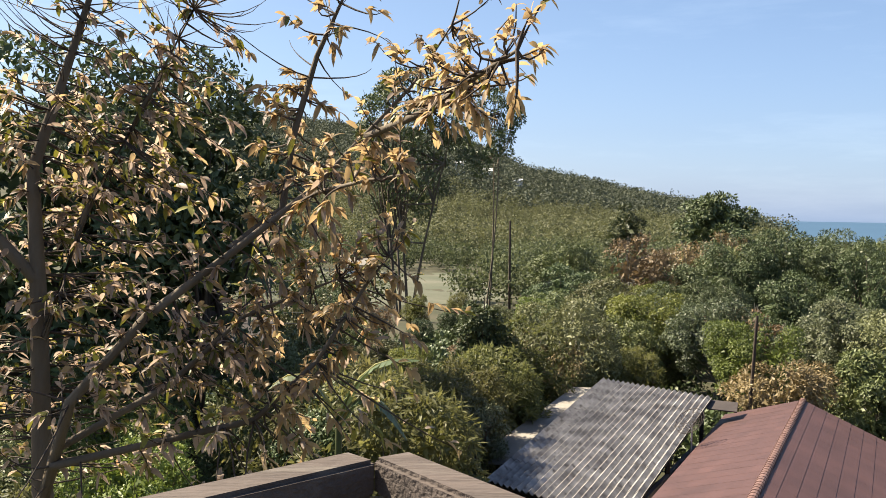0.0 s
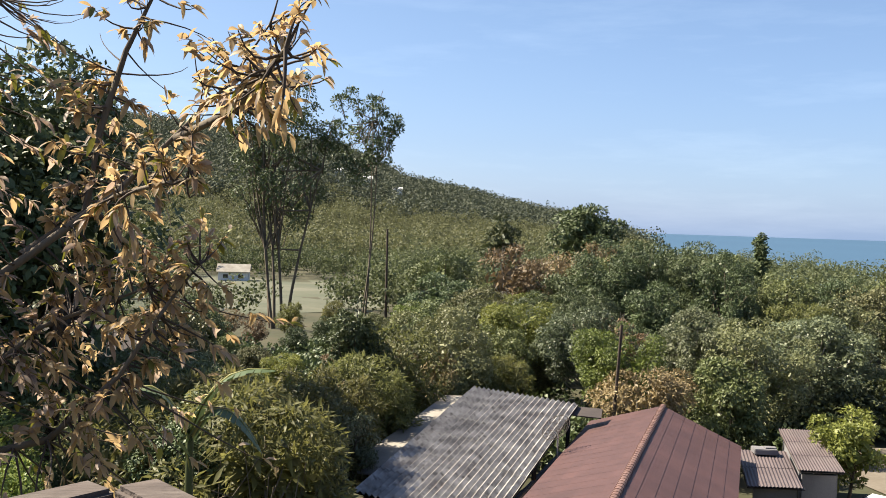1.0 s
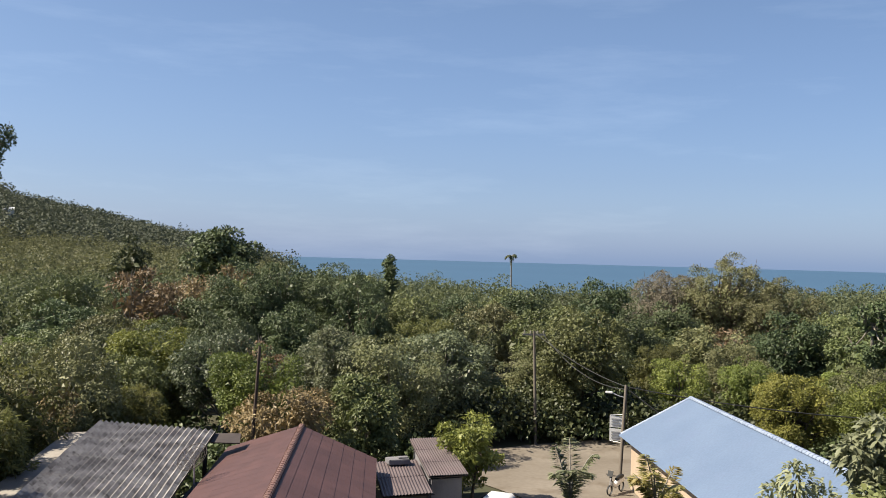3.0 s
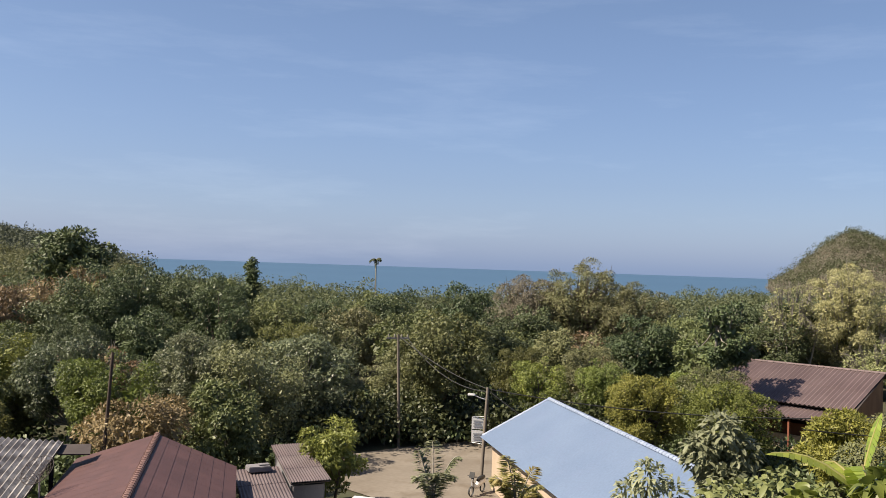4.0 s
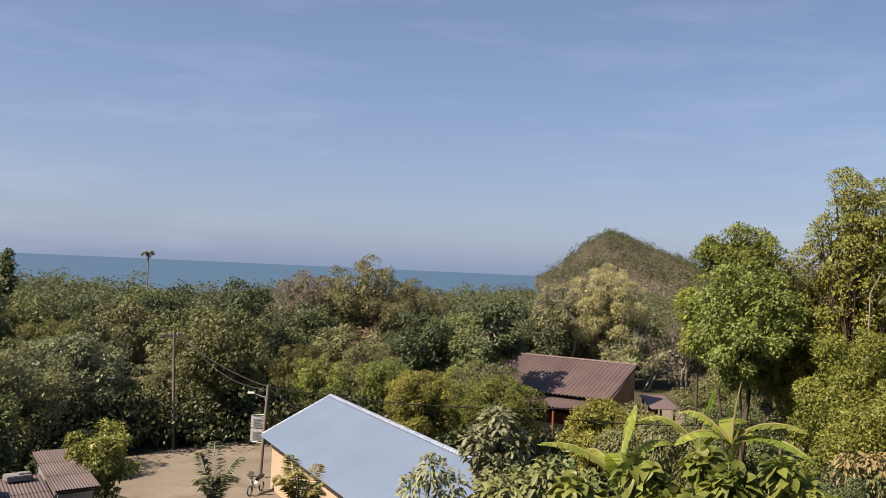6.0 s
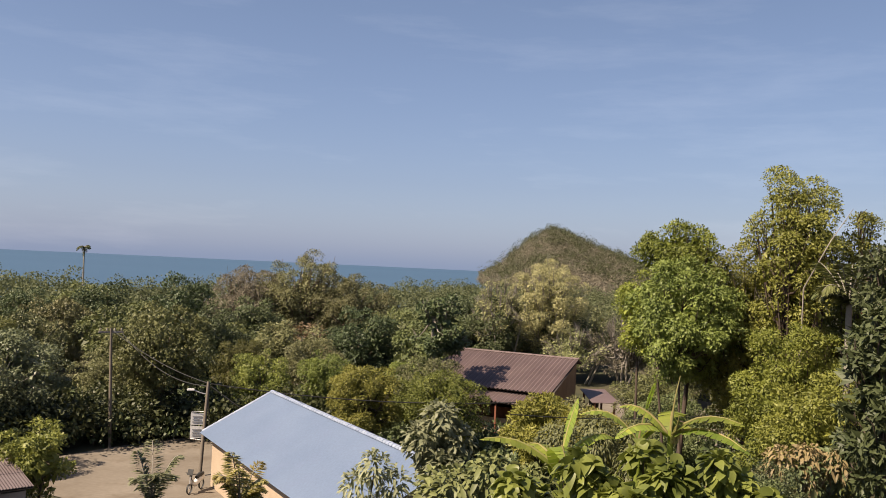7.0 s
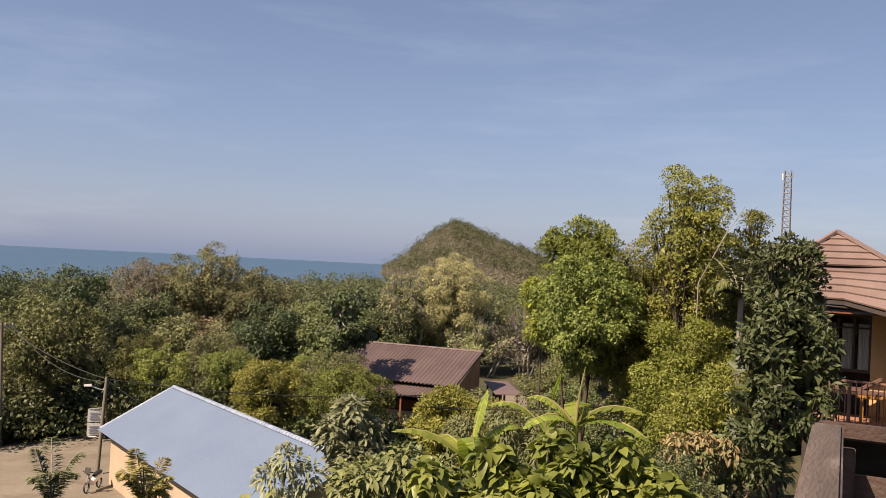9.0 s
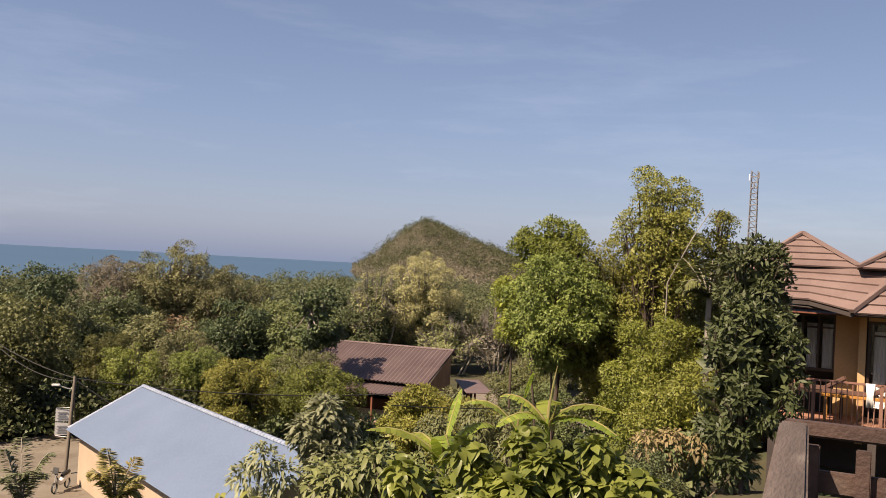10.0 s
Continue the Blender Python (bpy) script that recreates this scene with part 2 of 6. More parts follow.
MAST_STEEL = surf("weathered_steel", (0.2, 0.2, 0.22), (0.28, 0.28, 0.3), 2, 0.6, 20, 0.05, metal=0.3)
STEEL = surf("galvanised_steel", (0.5, 0.5, 0.52), (0.6, 0.6, 0.62), 2, 0.45, 20, 0.05, metal=0.6)
BLACK = surf("black_rubber", (0.015, 0.015, 0.016), (0.03, 0.03, 0.03), 2, 0.6, 20, 0.1)
CLOTH = surf("white_curtain", (0.74, 0.72, 0.7), (0.85, 0.83, 0.8), 3, 0.9, 40, 0.1, stretch=(1, 6, 0.3))
DAYBED = surf("brown_cushion", (0.1, 0.05, 0.04), (0.15, 0.08, 0.06), 2, 0.8, 40, 0.1)
YELLOW_WOOD = surf("honey_wood", (0.4, 0.18, 0.035), (0.5, 0.24, 0.06), 2, 0.5, 25, 0.1)


def glass_mat():
    m, n, l = shader("window_glass")
    p = n["Principled BSDF"]
    p.inputs["Base Color"].default_value = (0.85, 0.88, 0.88, 1)
    p.inputs["Roughness"].default_value, p.inputs["Transmission Weight"].default_value = 0.03, 1.0
    return m


def sea_mat():
    m, n, l = shader("sea_water")
    p = n["Principled BSDF"]
    co, mp, ns, bp, big, ramp = (n.new(k) for k in ("ShaderNodeTexCoord", "ShaderNodeMapping", "ShaderNodeTexNoise", "ShaderNodeBump", "ShaderNodeTexNoise", "ShaderNodeValToRGB"))
    l.new(co.outputs["Object"], mp.inputs[0])
    mp.inputs["Scale"].default_value = (0.12, 0.05, 0.1)
    ns.inputs["Detail"].default_value, ns.inputs["Scale"].default_value = 6, 1.0
    big.inputs["Scale"].default_value = 0.02
    l.new(mp.outputs[0], ns.inputs[0])
    l.new(mp.outputs[0], big.inputs[0])
    bp.inputs["Strength"].default_value, bp.inputs["Distance"].default_value = 0.6, 1.0
    l.new(ns.outputs[0], bp.inputs["Height"])
    l.new(bp.outputs[0], p.inputs["Normal"])
    ramp.color_ramp.elements[0].color, ramp.color_ramp.elements[1].color = (0.036, 0.078, 0.134, 1), (0.047, 0.097, 0.158, 1)
    l.new(big.outputs[0], ramp.inputs[0])
    l.new(ramp.outputs[0], p.inputs["Base Color"])
    p.inputs["Roughness"].default_value, p.inputs["Specular IOR Level"].default_value = 0.5, 0.25
    return m


GLASS, SEA = glass_mat(), sea_mat()


# ---- mesh helpers ----
def mesh_np(name, verts, faces, mat):
    """A mesh from arrays: all faces with the same number of corners."""
    verts, faces = np.asarray(verts, np.float32), np.asarray(faces, np.int32)
    me, k = bpy.data.meshes.new(name), faces.shape[1]
    me.vertices.add(len(verts))
    me.vertices.foreach_set("co", verts.ravel())
    me.loops.add(faces.size)
    me.loops.foreach_set("vertex_index", faces.ravel())
    me.polygons.add(len(faces))
    me.polygons.foreach_set("loop_start", np.arange(0, faces.size, k, dtype=np.int32))
    me.update(calc_edges=True)
    me.validate()
    me.materials.append(mat)
    return me


def bm_mesh(name, bm, mat, smooth=False):
    bmesh.ops.recalc_face_normals(bm, faces=bm.faces)
    me = bpy.data.meshes.new(name)
    bm.to_mesh(me)
    bm.free()
    if smooth:
        me.polygons.foreach_set("use_smooth", [True] * len(me.polygons))
    me.materials.append(mat)
    return me


def part(name, me, parent, label="", at=None):
    """One mesh as a part under a thing or a part; its points are in world metres unless at gives its own place."""
    ob = new(name, me)
    ob.parent = parent
    base = Vector(parent.location) + (Vector(parent.parent.location) if parent.parent else Vector())
    ob.location = Vector(at if at is not None else (0, 0, 0)) - base
    if label:
        ob["label"] = label
    return ob


def thing(name, loc, label, category, group="", kind=""):
    ob = new(name)
    ob.location = loc
    return tagged(ob, label, category, group, kind)


def add_box(bm, size, m, bevel=0.0):
    made = bmesh.ops.create_cube(bm, size=1.0, matrix=m @ Matrix.Diagonal((*size, 1)))
    if bevel:
        es = list({e for v in made["verts"] for e in v.link_edges})
        bmesh.ops.bevel(bm, geom=es, offset=bevel, segments=2, affect='EDGES')


def box(name, size, m, mat, bevel=0.01):
    bm = bmesh.new()
    add_box(bm, size, m, bevel)
    return bm_mesh(name, bm, mat)


def bar_between(p, q, w, h, mat, name="bar", bevel=0.008):
    """A squared timber from p to q, w wide and h high, its axis through the middle."""
    p, q = Vector(p), Vector(q)
    d = q - p
    yaw, tilt = math.atan2(d.y, d.x), math.atan2(d.z, math.hypot(d.x, d.y))
    m = Matrix.Translation((p + q) / 2) @ Matrix.Rotation(yaw, 4, 'Z') @ Matrix.Rotation(-tilt, 4, 'Y')
    return box(name, (d.length, w, h), m, mat, bevel)


def slab(name, corners, thick, mat):
    """A plate with any outline, thick along its normal."""
    bm = bmesh.new()
    vs = [Vector(c) for c in corners]
    nrm = (vs[1] - vs[0]).cross(vs[-1] - vs[0]).normalized()
    a = [bm.verts.new(v) for v in vs]
    b = [bm.verts.new(v + nrm * thick) for v in vs]
    bm.faces.new(a)
    bm.faces.new(b[::-1])
    for i in range(len(a)):
        j = (i + 1) % len(a)
        bm.faces.new((a[i], b[i], b[j], a[j]))
    return bm_mesh(name, bm, mat)


def tube_np(points, radii, sides=6):
    """Verts and quads of a tapered, bent tube."""
    P = np.asarray(points, float)
    R = np.asarray(radii, float)
    tan = np.gradient(P, axis=0)
    tan /= np.linalg.norm(tan, axis=1, keepdims=True) + 1e-9
    ref = np.where(np.abs(tan[:, 2:3]) > 0.9, np.array([[1.0, 0, 0]]), np.array([[0, 0, 1.0]]))
    u = np.cross(tan, ref)
    u /= np.linalg.norm(u, axis=1, keepdims=True) + 1e-9
    v = np.cross(tan, u)
    a = np.linspace(0, 2 * np.pi, sides, endpoint=False)
    ring = P[:, None] + R[:, None, None] * (np.cos(a)[None, :, None] * u[:, None] + np.sin(a)[None, :, None] * v[:, None])
    n = len(P)
    i, j = np.meshgrid(np.arange(n - 1), np.arange(sides), indexing="ij")
    k = (j + 1) % sides
    f = np.stack([i * sides + j, i * sides + k, (i + 1) * sides + k, (i + 1) * sides + j], -1).reshape(-1, 4)
    return ring.reshape(-1, 3), f


def join_np(pieces):
    vs, fs, o = [], [], 0
    for v, f in pieces:
        vs.append(v)
        fs.append(np.asarray(f) + o)
        o += len(v)
    return np.concatenate(vs), np.concatenate(fs)


def tubes(name, lines, mat, sides=6):
    return mesh_np(name, *join_np([tube_np(p, r, sides) for p, r in lines]), mat)


def unit(v):
    return v / (np.linalg.norm(v, axis=-1, keepdims=True) + 1e-9)


def leaves_np(c, d, n, length, width, fold=0.12):
    """Folded four-point leaves: base, two shoulders, tip. Every leaf an island."""
    d = unit(d)
    n = unit(n - d * (n * d).sum(1, keepdims=True))
    s = np.cross(d, n)
    length, width = np.broadcast_to(length, (len(c),))[:, None], np.broadcast_to(width, (len(c),))[:, None]
    mid = c + d * length * 0.45
    lift = n * width * fold
    v = np.stack([c, mid + s * width / 2 + lift, c + d * length, mid - s * width / 2 + lift], 1).reshape(-1, 3)
    b = np.arange(len(c))[:, None] * 4
    return v, np.concatenate([b + [[0, 1, 2]], b + [[0, 2, 3]]])


def blades_np(c, d, n, length, width, droop=0.5, segs=4, shape=None):
    """Long leaves of several segments that bend down towards the tip; two strips meet in a keel."""
    d = unit(d)
    n = unit(n - d * (n * d).sum(1, keepdims=True))
    s = np.cross(d, n)
    N = len(c)
    length, width = np.broadcast_to(length, (N,))[:, None], np.broadcast_to(width, (N,))[:, None]
    prof = shape or (lambda t: math.sin(math.pi * min(1, 0.12 + 0.88 * t)) ** 0.7)
    rows = []
    for i in range(segs + 1):
        t = i / segs
        p = c + d * length * t * (1 - 0.25 * droop * t) - np.array([[0, 0, 1.0]]) * length * droop * t * t * 0.7
        w = width * max(prof(t), 0.02) / 2
        rows += [p + s * w + n * w * 0.25, p, p - s * w + n * w * 0.25]
    v = np.stack(rows, 1).reshape(-1, 3)
    k = 3 * (segs + 1)
    b = np.arange(N)[:, None] * k
    f = []
    for i in range(segs):
        f += [b + [[3 * i, 3 * i + 1, 3 * i + 4, 3 * i + 3]], b + [[3 * i + 1, 3 * i + 2, 3 * i + 5, 3 * i + 4]]]
    return v, np.concatenate(f)


# ---- ground ----
def sstep(a, b, x):
    t = np.clip((x - a) / (b - a), 0, 1)
    return t * t * (3 - 2 * t)


def ground_z(x, y):
    """The hillside under the deck, the flat by the road, the ridge inland, the bay and the headland."""
    x, y = np.asarray(x, float), np.asarray(y, float)
    r, az = np.hypot(x, y), np.degrees(np.arctan2(x, y))
    bank = 7.6 - 7.6 * sstep(3, 21, y + 0.12 * np.minimum(np.abs(x), 40) - 0.002 * np.abs(x) ** 1.5)
    z = bank + 0.25 * np.sin(x * 0.21) * np.cos(y * 0.17) * sstep(45, 80, r)
    z = z - 2.6 * np.exp(-((x - 26.3) / 3.0) ** 2 - ((y - 0.2) / 2.6) ** 2)
    crest = np.interp(az, [-180, -60, -12, 1, 5, 8, 12.4, 15.3, 19, 23, 57.3, 58.2, 59.2, 60.4, 61.2, 62, 63.1, 64, 65.7, 67.3, 68.8, 72, 80, 180],
                      [90, 90, 92, 74, 46, 38, 24, 16, 2, -7, -7, -6, 1, 13, 24, 34, 46, 43.5, 31, 23, 15, 9, 8, 90])
    z = z + np.where(r > 120, crest, 0) * sstep(240, 900, r) * (1 - 0.5 * sstep(1000, 2500, r)) 
    shore = np.interp(az, [-180, 14, 19, 24, 32, 44, 56, 60, 180], [9000, 9000, 700, 330, 240, 230, 300, 640, 9000])
    sea = sstep(shore * 0.93, shore * 1.08, r) * ((az > 10) & (az < 58.0))
    head = (az >= 57) & (az < 72)
    z = np.where(head, np.where(r > 300, np.maximum(z, -5) - 5.0 * sstep(300, 420, r) * (1 - sstep(560, 760, r)), z), z)
    return z * (1 - sea) - 5.0 * sea


def build_ground():
    rs = np.concatenate([[0.0], np.linspace(2, 60, 40), 60 * (4600 / 60) ** np.linspace(0.03, 1, 46)])
    az = np.radians(np.concatenate([np.linspace(-180, -20, 40, endpoint=False), np.linspace(-20, 95, 150, endpoint=False), np.linspace(95, 180, 22, endpoint=False)]))
    R, A = np.meshgrid(rs, az, indexing="ij")
    X, Y = R * np.sin(A), R * np.cos(A)
    Z = ground_z(X, Y)
    n = len(az)
    i, j = np.meshgrid(np.arange(len(rs) - 1), np.arange(n), indexing="ij")
    k = (j + 1) % n
    f = np.stack([i * n + j, (i + 1) * n + j, (i + 1) * n + k, i * n + k], -1).reshape(-1, 4)[:, ::-1]
    me = mesh_np("ground", np.stack([X, Y, Z], -1).reshape(-1, 3), f, GROUND)
    tagged(new("ground", me), "brown-green overgrown hillside and coastal flat", "ground", kind="structure")


build_ground()
# the sea: a thin disc sector out to the horizon
sea_az = np.radians(np.linspace(8, 78, 60))
sea_r = np.array([150, 300, 600, 1200, 2400, 4850.0])
SX, SY = np.outer(sea_r, np.sin(sea_az)), np.outer(sea_r, np.cos(sea_az))
si, sj = np.meshgrid(np.arange(len(sea_r) - 1), np.arange(59), indexing="ij")
sea_f = np.stack([si * 60 + sj, (si + 1) * 60 + sj, (si + 1) * 60 + sj + 1, si * 60 + sj + 1], -1).reshape(-1, 4)[:, ::-1]
tagged(new("sea_water", mesh_np("sea_water", np.stack([SX, SY, np.full_like(SX, -1.2)], -1).reshape(-1, 3), sea_f, SEA)),
       "calm teal-blue sea reaching to the horizon", "sea", kind="structure")


def patch(name, outline, lift, mat, label, category):
    """A thin sheet that lies on the ground."""
    bm = bmesh.new()
    f = bm.faces.new([bm.verts.new((x, y, 0)) for x, y in outline])
    bmesh.ops.triangulate(bm, faces=[f])
    bmesh.ops.subdivide_edges(bm, edges=bm.edges[:], cuts=4, use_grid_fill=True)
    for v in bm.verts:
        v.co.z = float(ground_z(v.co.x, v.co.y)) + lift
    tagged(new(name, bm_mesh(name, bm, mat)), label, category, kind="structure")


patch("road", [(22, 31), (27, 36), (26.5, 42), (30, 47.5), (36, 47.8), (42, 47), (44, 42), (41, 37), (37, 35.5), (33.5, 33), (30, 30), (26, 28)], 0.05, SAND, "pale sandy dirt road junction with tree shade", "road")
patch("field", [(-30, 122), (-10, 116), (7, 120), (11, 140), (6, 180), (-28, 188)], 0.06, FIELD, "pale dry cleared field", "field")
patch("yard", [(56, 26), (66, 18), (84, 22), (92, 32), (80, 36), (62, 30)], 0.06, SAND, "pale sandy yard beside the brown bungalow", "yard")


# ---- trees ----
def crown_np(rng, lumps, n, length, width, droop=0.35, single=False, share=6):
    """Domed clumps of leaves round the lumps (x, y, z, radius), and a close inner core of larger leaves added to block
    light and darken the gaps. single: one triangle a leaf.
    """
    lumps = np.asarray(lumps, float)
    heart_ = lumps[:, :3].mean(0) - [0, 0, 0.3 * np.ptp(lumps[:, 2])]
    out = unit(lumps[:, :3] - heart_)
    core = n // share
    pick = rng.choice(len(lumps), n, p=lumps[:, 3] ** 2 / (lumps[:, 3] ** 2).sum())
    way = unit(rng.normal(size=(n, 3)) + out[pick] * 0.55 + [0, 0, 0.5])
    rad = lumps[pick, 3] * (0.66 + 0.42 * rng.random(n) ** 0.6)
    c = lumps[pick, :3] + way * rad[:, None] * [1, 1, 0.8]
    c[:core] = heart_ + (lumps[pick[:core], :3] - heart_) * rng.uniform(0.45, 0.85, (core, 1)) + rng.normal(size=(core, 3)) * 0.3 * lumps[pick[:core], 3:4]
    d = unit(way * 0.6 + rng.normal(size=(n, 3)) * 0.65 - [0, 0, droop])
    nn = way * 0.95 + [0, 0, 0.2] + rng.normal(size=(n, 3)) * 0.3
    k = rng.uniform(0.65, 1.25, n)
    k[:core] *= 2.5
    v, f = leaves_np(c, d, nn, length * k, width * k)
    if single:
        v = v.reshape(-1, 4, 3)
        v[:, 3] -= (v[:, 2] - v[:, 0]) * 0.28
        v = v[:, 1:].reshape(-1, 3)
        f = np.arange(len(v)).reshape(-1, 3)
    return v, f


def lump_set(rng, height, rx, base, count, size):
    """Lumps spread through an egg-shaped crown between base and height."""
    out, mid, half = [], (height + base) / 2, (height - base) / 2
    for i in range(count):
        w = unit(rng.normal(size=3) + [0, 0, 0.15])
        q = 0.7 + 0.36 * rng.random() ** 0.7
        out.append((w[0] * rx * q, w[1] * rx * q, mid + w[2] * half * q * 0.85, size * rng.uniform(0.6, 1.4)))
    return out


def tree(name, label, seed, height, rx, base, lumps, lump_size, n, length, width, leaf, bark, trunk_r, loc=(0, 0, 0), stems=1, droop=0.35, group="trees", category="tree", twigs=0, single=False, core=6):
    """A tree as a thing: trunk with limbs that reach the lumps, and a crown of single leaves."""
    rng = np.random.default_rng(seed)
    root = thing(name, loc, label, category, group)
    L = lump_set(rng, height, rx, base, lumps, lump_size)
    lines = []
    for s in range(stems):
        o = rng.normal(size=2) * 0.12 * stems * (stems > 1)
        top = np.array([o[0] * 2.2 + rng.normal() * 0.2 * rx, o[1] * 2.2 + rng.normal() * 0.2 * rx, base + (height - base) * 0.65])
        t = np.linspace(0, 1, 6)
        p = np.stack([o[0] + (top[0] - o[0]) * t + 0.06 * height * 0.3 * np.sin(t * 3 + s), o[1] + (top[1] - o[1]) * t, top[2] * t - 0.15], 1)
        lines.append((p, trunk_r * (1 - 0.75 * t) * (1 if stems == 1 else 0.6)))
    for i, l in enumerate(L):
        p0 = lines[i % stems][0]
        k = rng.integers(2, 5) if base < 0.45 * height else rng.integers(4, 6)
        a, b = p0[k], np.array(l[:3])
        m = (a + b) / 2 + [0, 0, -0.08 * height * rng.random()]
        lines.append((np.stack([a, m, b]), np.array([0.38, 0.22, 0.06]) * trunk_r))
    for _ in range(twigs):
        l = np.array(L[rng.integers(len(L))][:3])
        way = unit(l - [0, 0, base] + rng.normal(size=3) * 0.9 * rx * 0.5)
        e = l + way * lump_size * rng.uniform(0.8, 1.9)
        lines.append((np.stack([l * 0.8 + [0, 0, 0.2 * base], (l + e) / 2 + rng.normal(size=3) * 0.12, e]), np.array([0.1, 0.07, 0.03]) * trunk_r + 0.006))
    tr = new("trunk", tubes("trunk", lines, bark, 6 if twigs == 0 else 4))
    tr.parent = root
    cr = new("crown", mesh_np("crown", *crown_np(rng, L, n, length, width, droop, single, core), leaf))
    cr.parent = root
    return root


def plant(proto, x, y, scale=1.0, turn=0.0, zs=1.0, sink=0.0, label=""):
    m = Matrix.Translation((x, y, float(ground_z(x, y)) - sink)) @ Matrix.Rotation(turn, 4, 'Z') @ Matrix.Diagonal((scale, scale, scale * zs, 1))
    ob = copy_thing(proto, m @ Matrix.Diagonal((*(1 / v for v in proto.scale), 1)))
    if label:
        ob["label"] = label
    return ob


def first(proto, x, y, scale=1.0, turn=0.0, zs=1.0):
    proto.matrix_basis = Matrix.Translation((x, y, float(ground_z(x, y)))) @ Matrix.Rotation(turn, 4, 'Z') @ Matrix.Diagonal((scale, scale, scale * zs, 1))


WOOD = [
    tree("tree", "dense deep green broadleaf tree in the coastal wood", 1, 7.4, 2.7, 0.9, 62, 0.62, 16000, 0.175, 0.1, LEAF_DEEP, BARK, 0.16, single=True),
    tree("tree", "rounded mid green broadleaf tree in the coastal wood", 2, 7.0, 2.8, 2.0, 64, 0.6, 16000, 0.18, 0.105, LEAF_MID, BARK, 0.15, single=True),
    tree("tree", "olive green dusty tree in the coastal wood", 3, 6.6, 2.7, 0.8, 64, 0.58, 15500, 0.17, 0.095, LEAF_OLIVE, BARK_GREY, 0.13, single=True),
    tree("tree", "grey-green large-leaved tree in the coastal wood", 4, 6.8, 2.8, 2.0, 70, 0.56, 15000, 0.2, 0.1, LEAF_GREY, BARK_GREY, 0.14, droop=0.5, single=True),
    tree("tree", "bright green tree with a loose crown", 5, 6.9, 2.5, 1.2, 52, 0.56, 12500, 0.18, 0.105, LEAF_BRIGHT, BARK, 0.13, single=True),
    tree("tree", "half-dry brown tree with thin foliage", 6, 6.0, 2.4, 0.9, 34, 0.55, 3600, 0.24, 0.1, LEAF_BROWN, BARK_GREY, 0.12, twigs=60),
    tree("tree", "yellow-green bamboo-like thicket with thin leaves", 7, 7.2, 2.3, 0.5, 44, 0.52, 6400, 0.3, 0.08, LEAF_THICKET, BARK, 0.07, stems=6, droop=0.6),
]
# crowns of the same kinds for the rows further off
WOOD_FAR = [
    tree("tree", "dense deep green tree deep in the wood", 101, 7.4, 2.7, 0.9, 58, 0.66, 9500, 0.25, 0.14, LEAF_DEEP, BARK, 0.16, single=True),
    tree("tree", "rounded mid green tree deep in the wood", 102, 7.0, 2.8, 0.8, 60, 0.64, 9500, 0.25, 0.145, LEAF_MID, BARK, 0.15, single=True),
    tree("tree", "olive green tree deep in the wood", 103, 6.8, 2.7, 0.8, 60, 0.62, 9500, 0.24, 0.14, LEAF_OLIVE, BARK_GREY, 0.13, single=True),
    tree("tree", "half-dry brown tree deep in the wood", 104, 6.2, 2.6, 0.9, 36, 0.62, 3000, 0.32, 0.15, LEAF_BROWN, BARK_GREY, 0.12, single=True, twigs=50),
]
rng = np.random.default_rng(11)
NO_TREES = [((33, 40), 9.5), ((25, 37), 7), ((13, 37), 9), ((29, 28), 9), ((62, 33), 6.5), ((70, 27), 9), ((6, 37), 8), ((0, 100), 10), ((40, 44), 4), ((45.5, 32.5), 6.5)]
spots, used = [], set()
# crowns that stand out along the road and behind it: x, y, top, radius, near or far kind
CROWNS = [
    (24.2, 54.4, 7.2, 3.1, WOOD[3]), (30.7, 52.2, 7.1, 4.0, WOOD[3]), (40.3, 49.6, 8.7, 3.7, WOOD[1]), (45.4, 45.2, 6.0, 2.4, WOOD[4]),
    (48.6, 42.0, 6.1, 2.7, WOOD[4]), (34.4, 72.8, 9.6, 3.0, WOOD[0]), (34.3, 83.8, 10.2, 3.4, WOOD_FAR[0]), (48.6, 64.2, 8.0, 4.3, WOOD_FAR[1]),
    (61.7, 72.9, 9.5, 3.7, WOOD_FAR[0]), (40.8, 75.2, 8.6, 3.2, WOOD_FAR[1]), (49.4, 75.8, 8.1, 3.7, WOOD_FAR[2]), (62.8, 50.3, 7.6, 3.6, WOOD_FAR[0]),
    (57.4, 53.5, 7.2, 3.7, WOOD_FAR[2]), (72.6, 53.9, 7.8, 3.4, WOOD_FAR[1]), (14.1, 60.9, 7.6, 3.6, WOOD[4]), (8.6, 57.9, 7.1, 2.7, WOOD[2]),
    (29.5, 80.3, 10.4, 2.9, WOOD_FAR[0]), (20.8, 67.4, 6.9, 2.5, WOOD[0]), (12.7, 69.4, 6.6, 2.8, WOOD_FAR[2]), (52.5, 46.5, 6.6, 2.9, WOOD[2])]


def settle(proto, x, y, s, turn, zs):
    """Sets the first of its kind down, or a copy of it."""
    if proto.name in used:
        plant(proto, x, y, s, turn, zs)
    else:
        used.add(proto.name)
        first(proto, x, y, s, turn, zs)


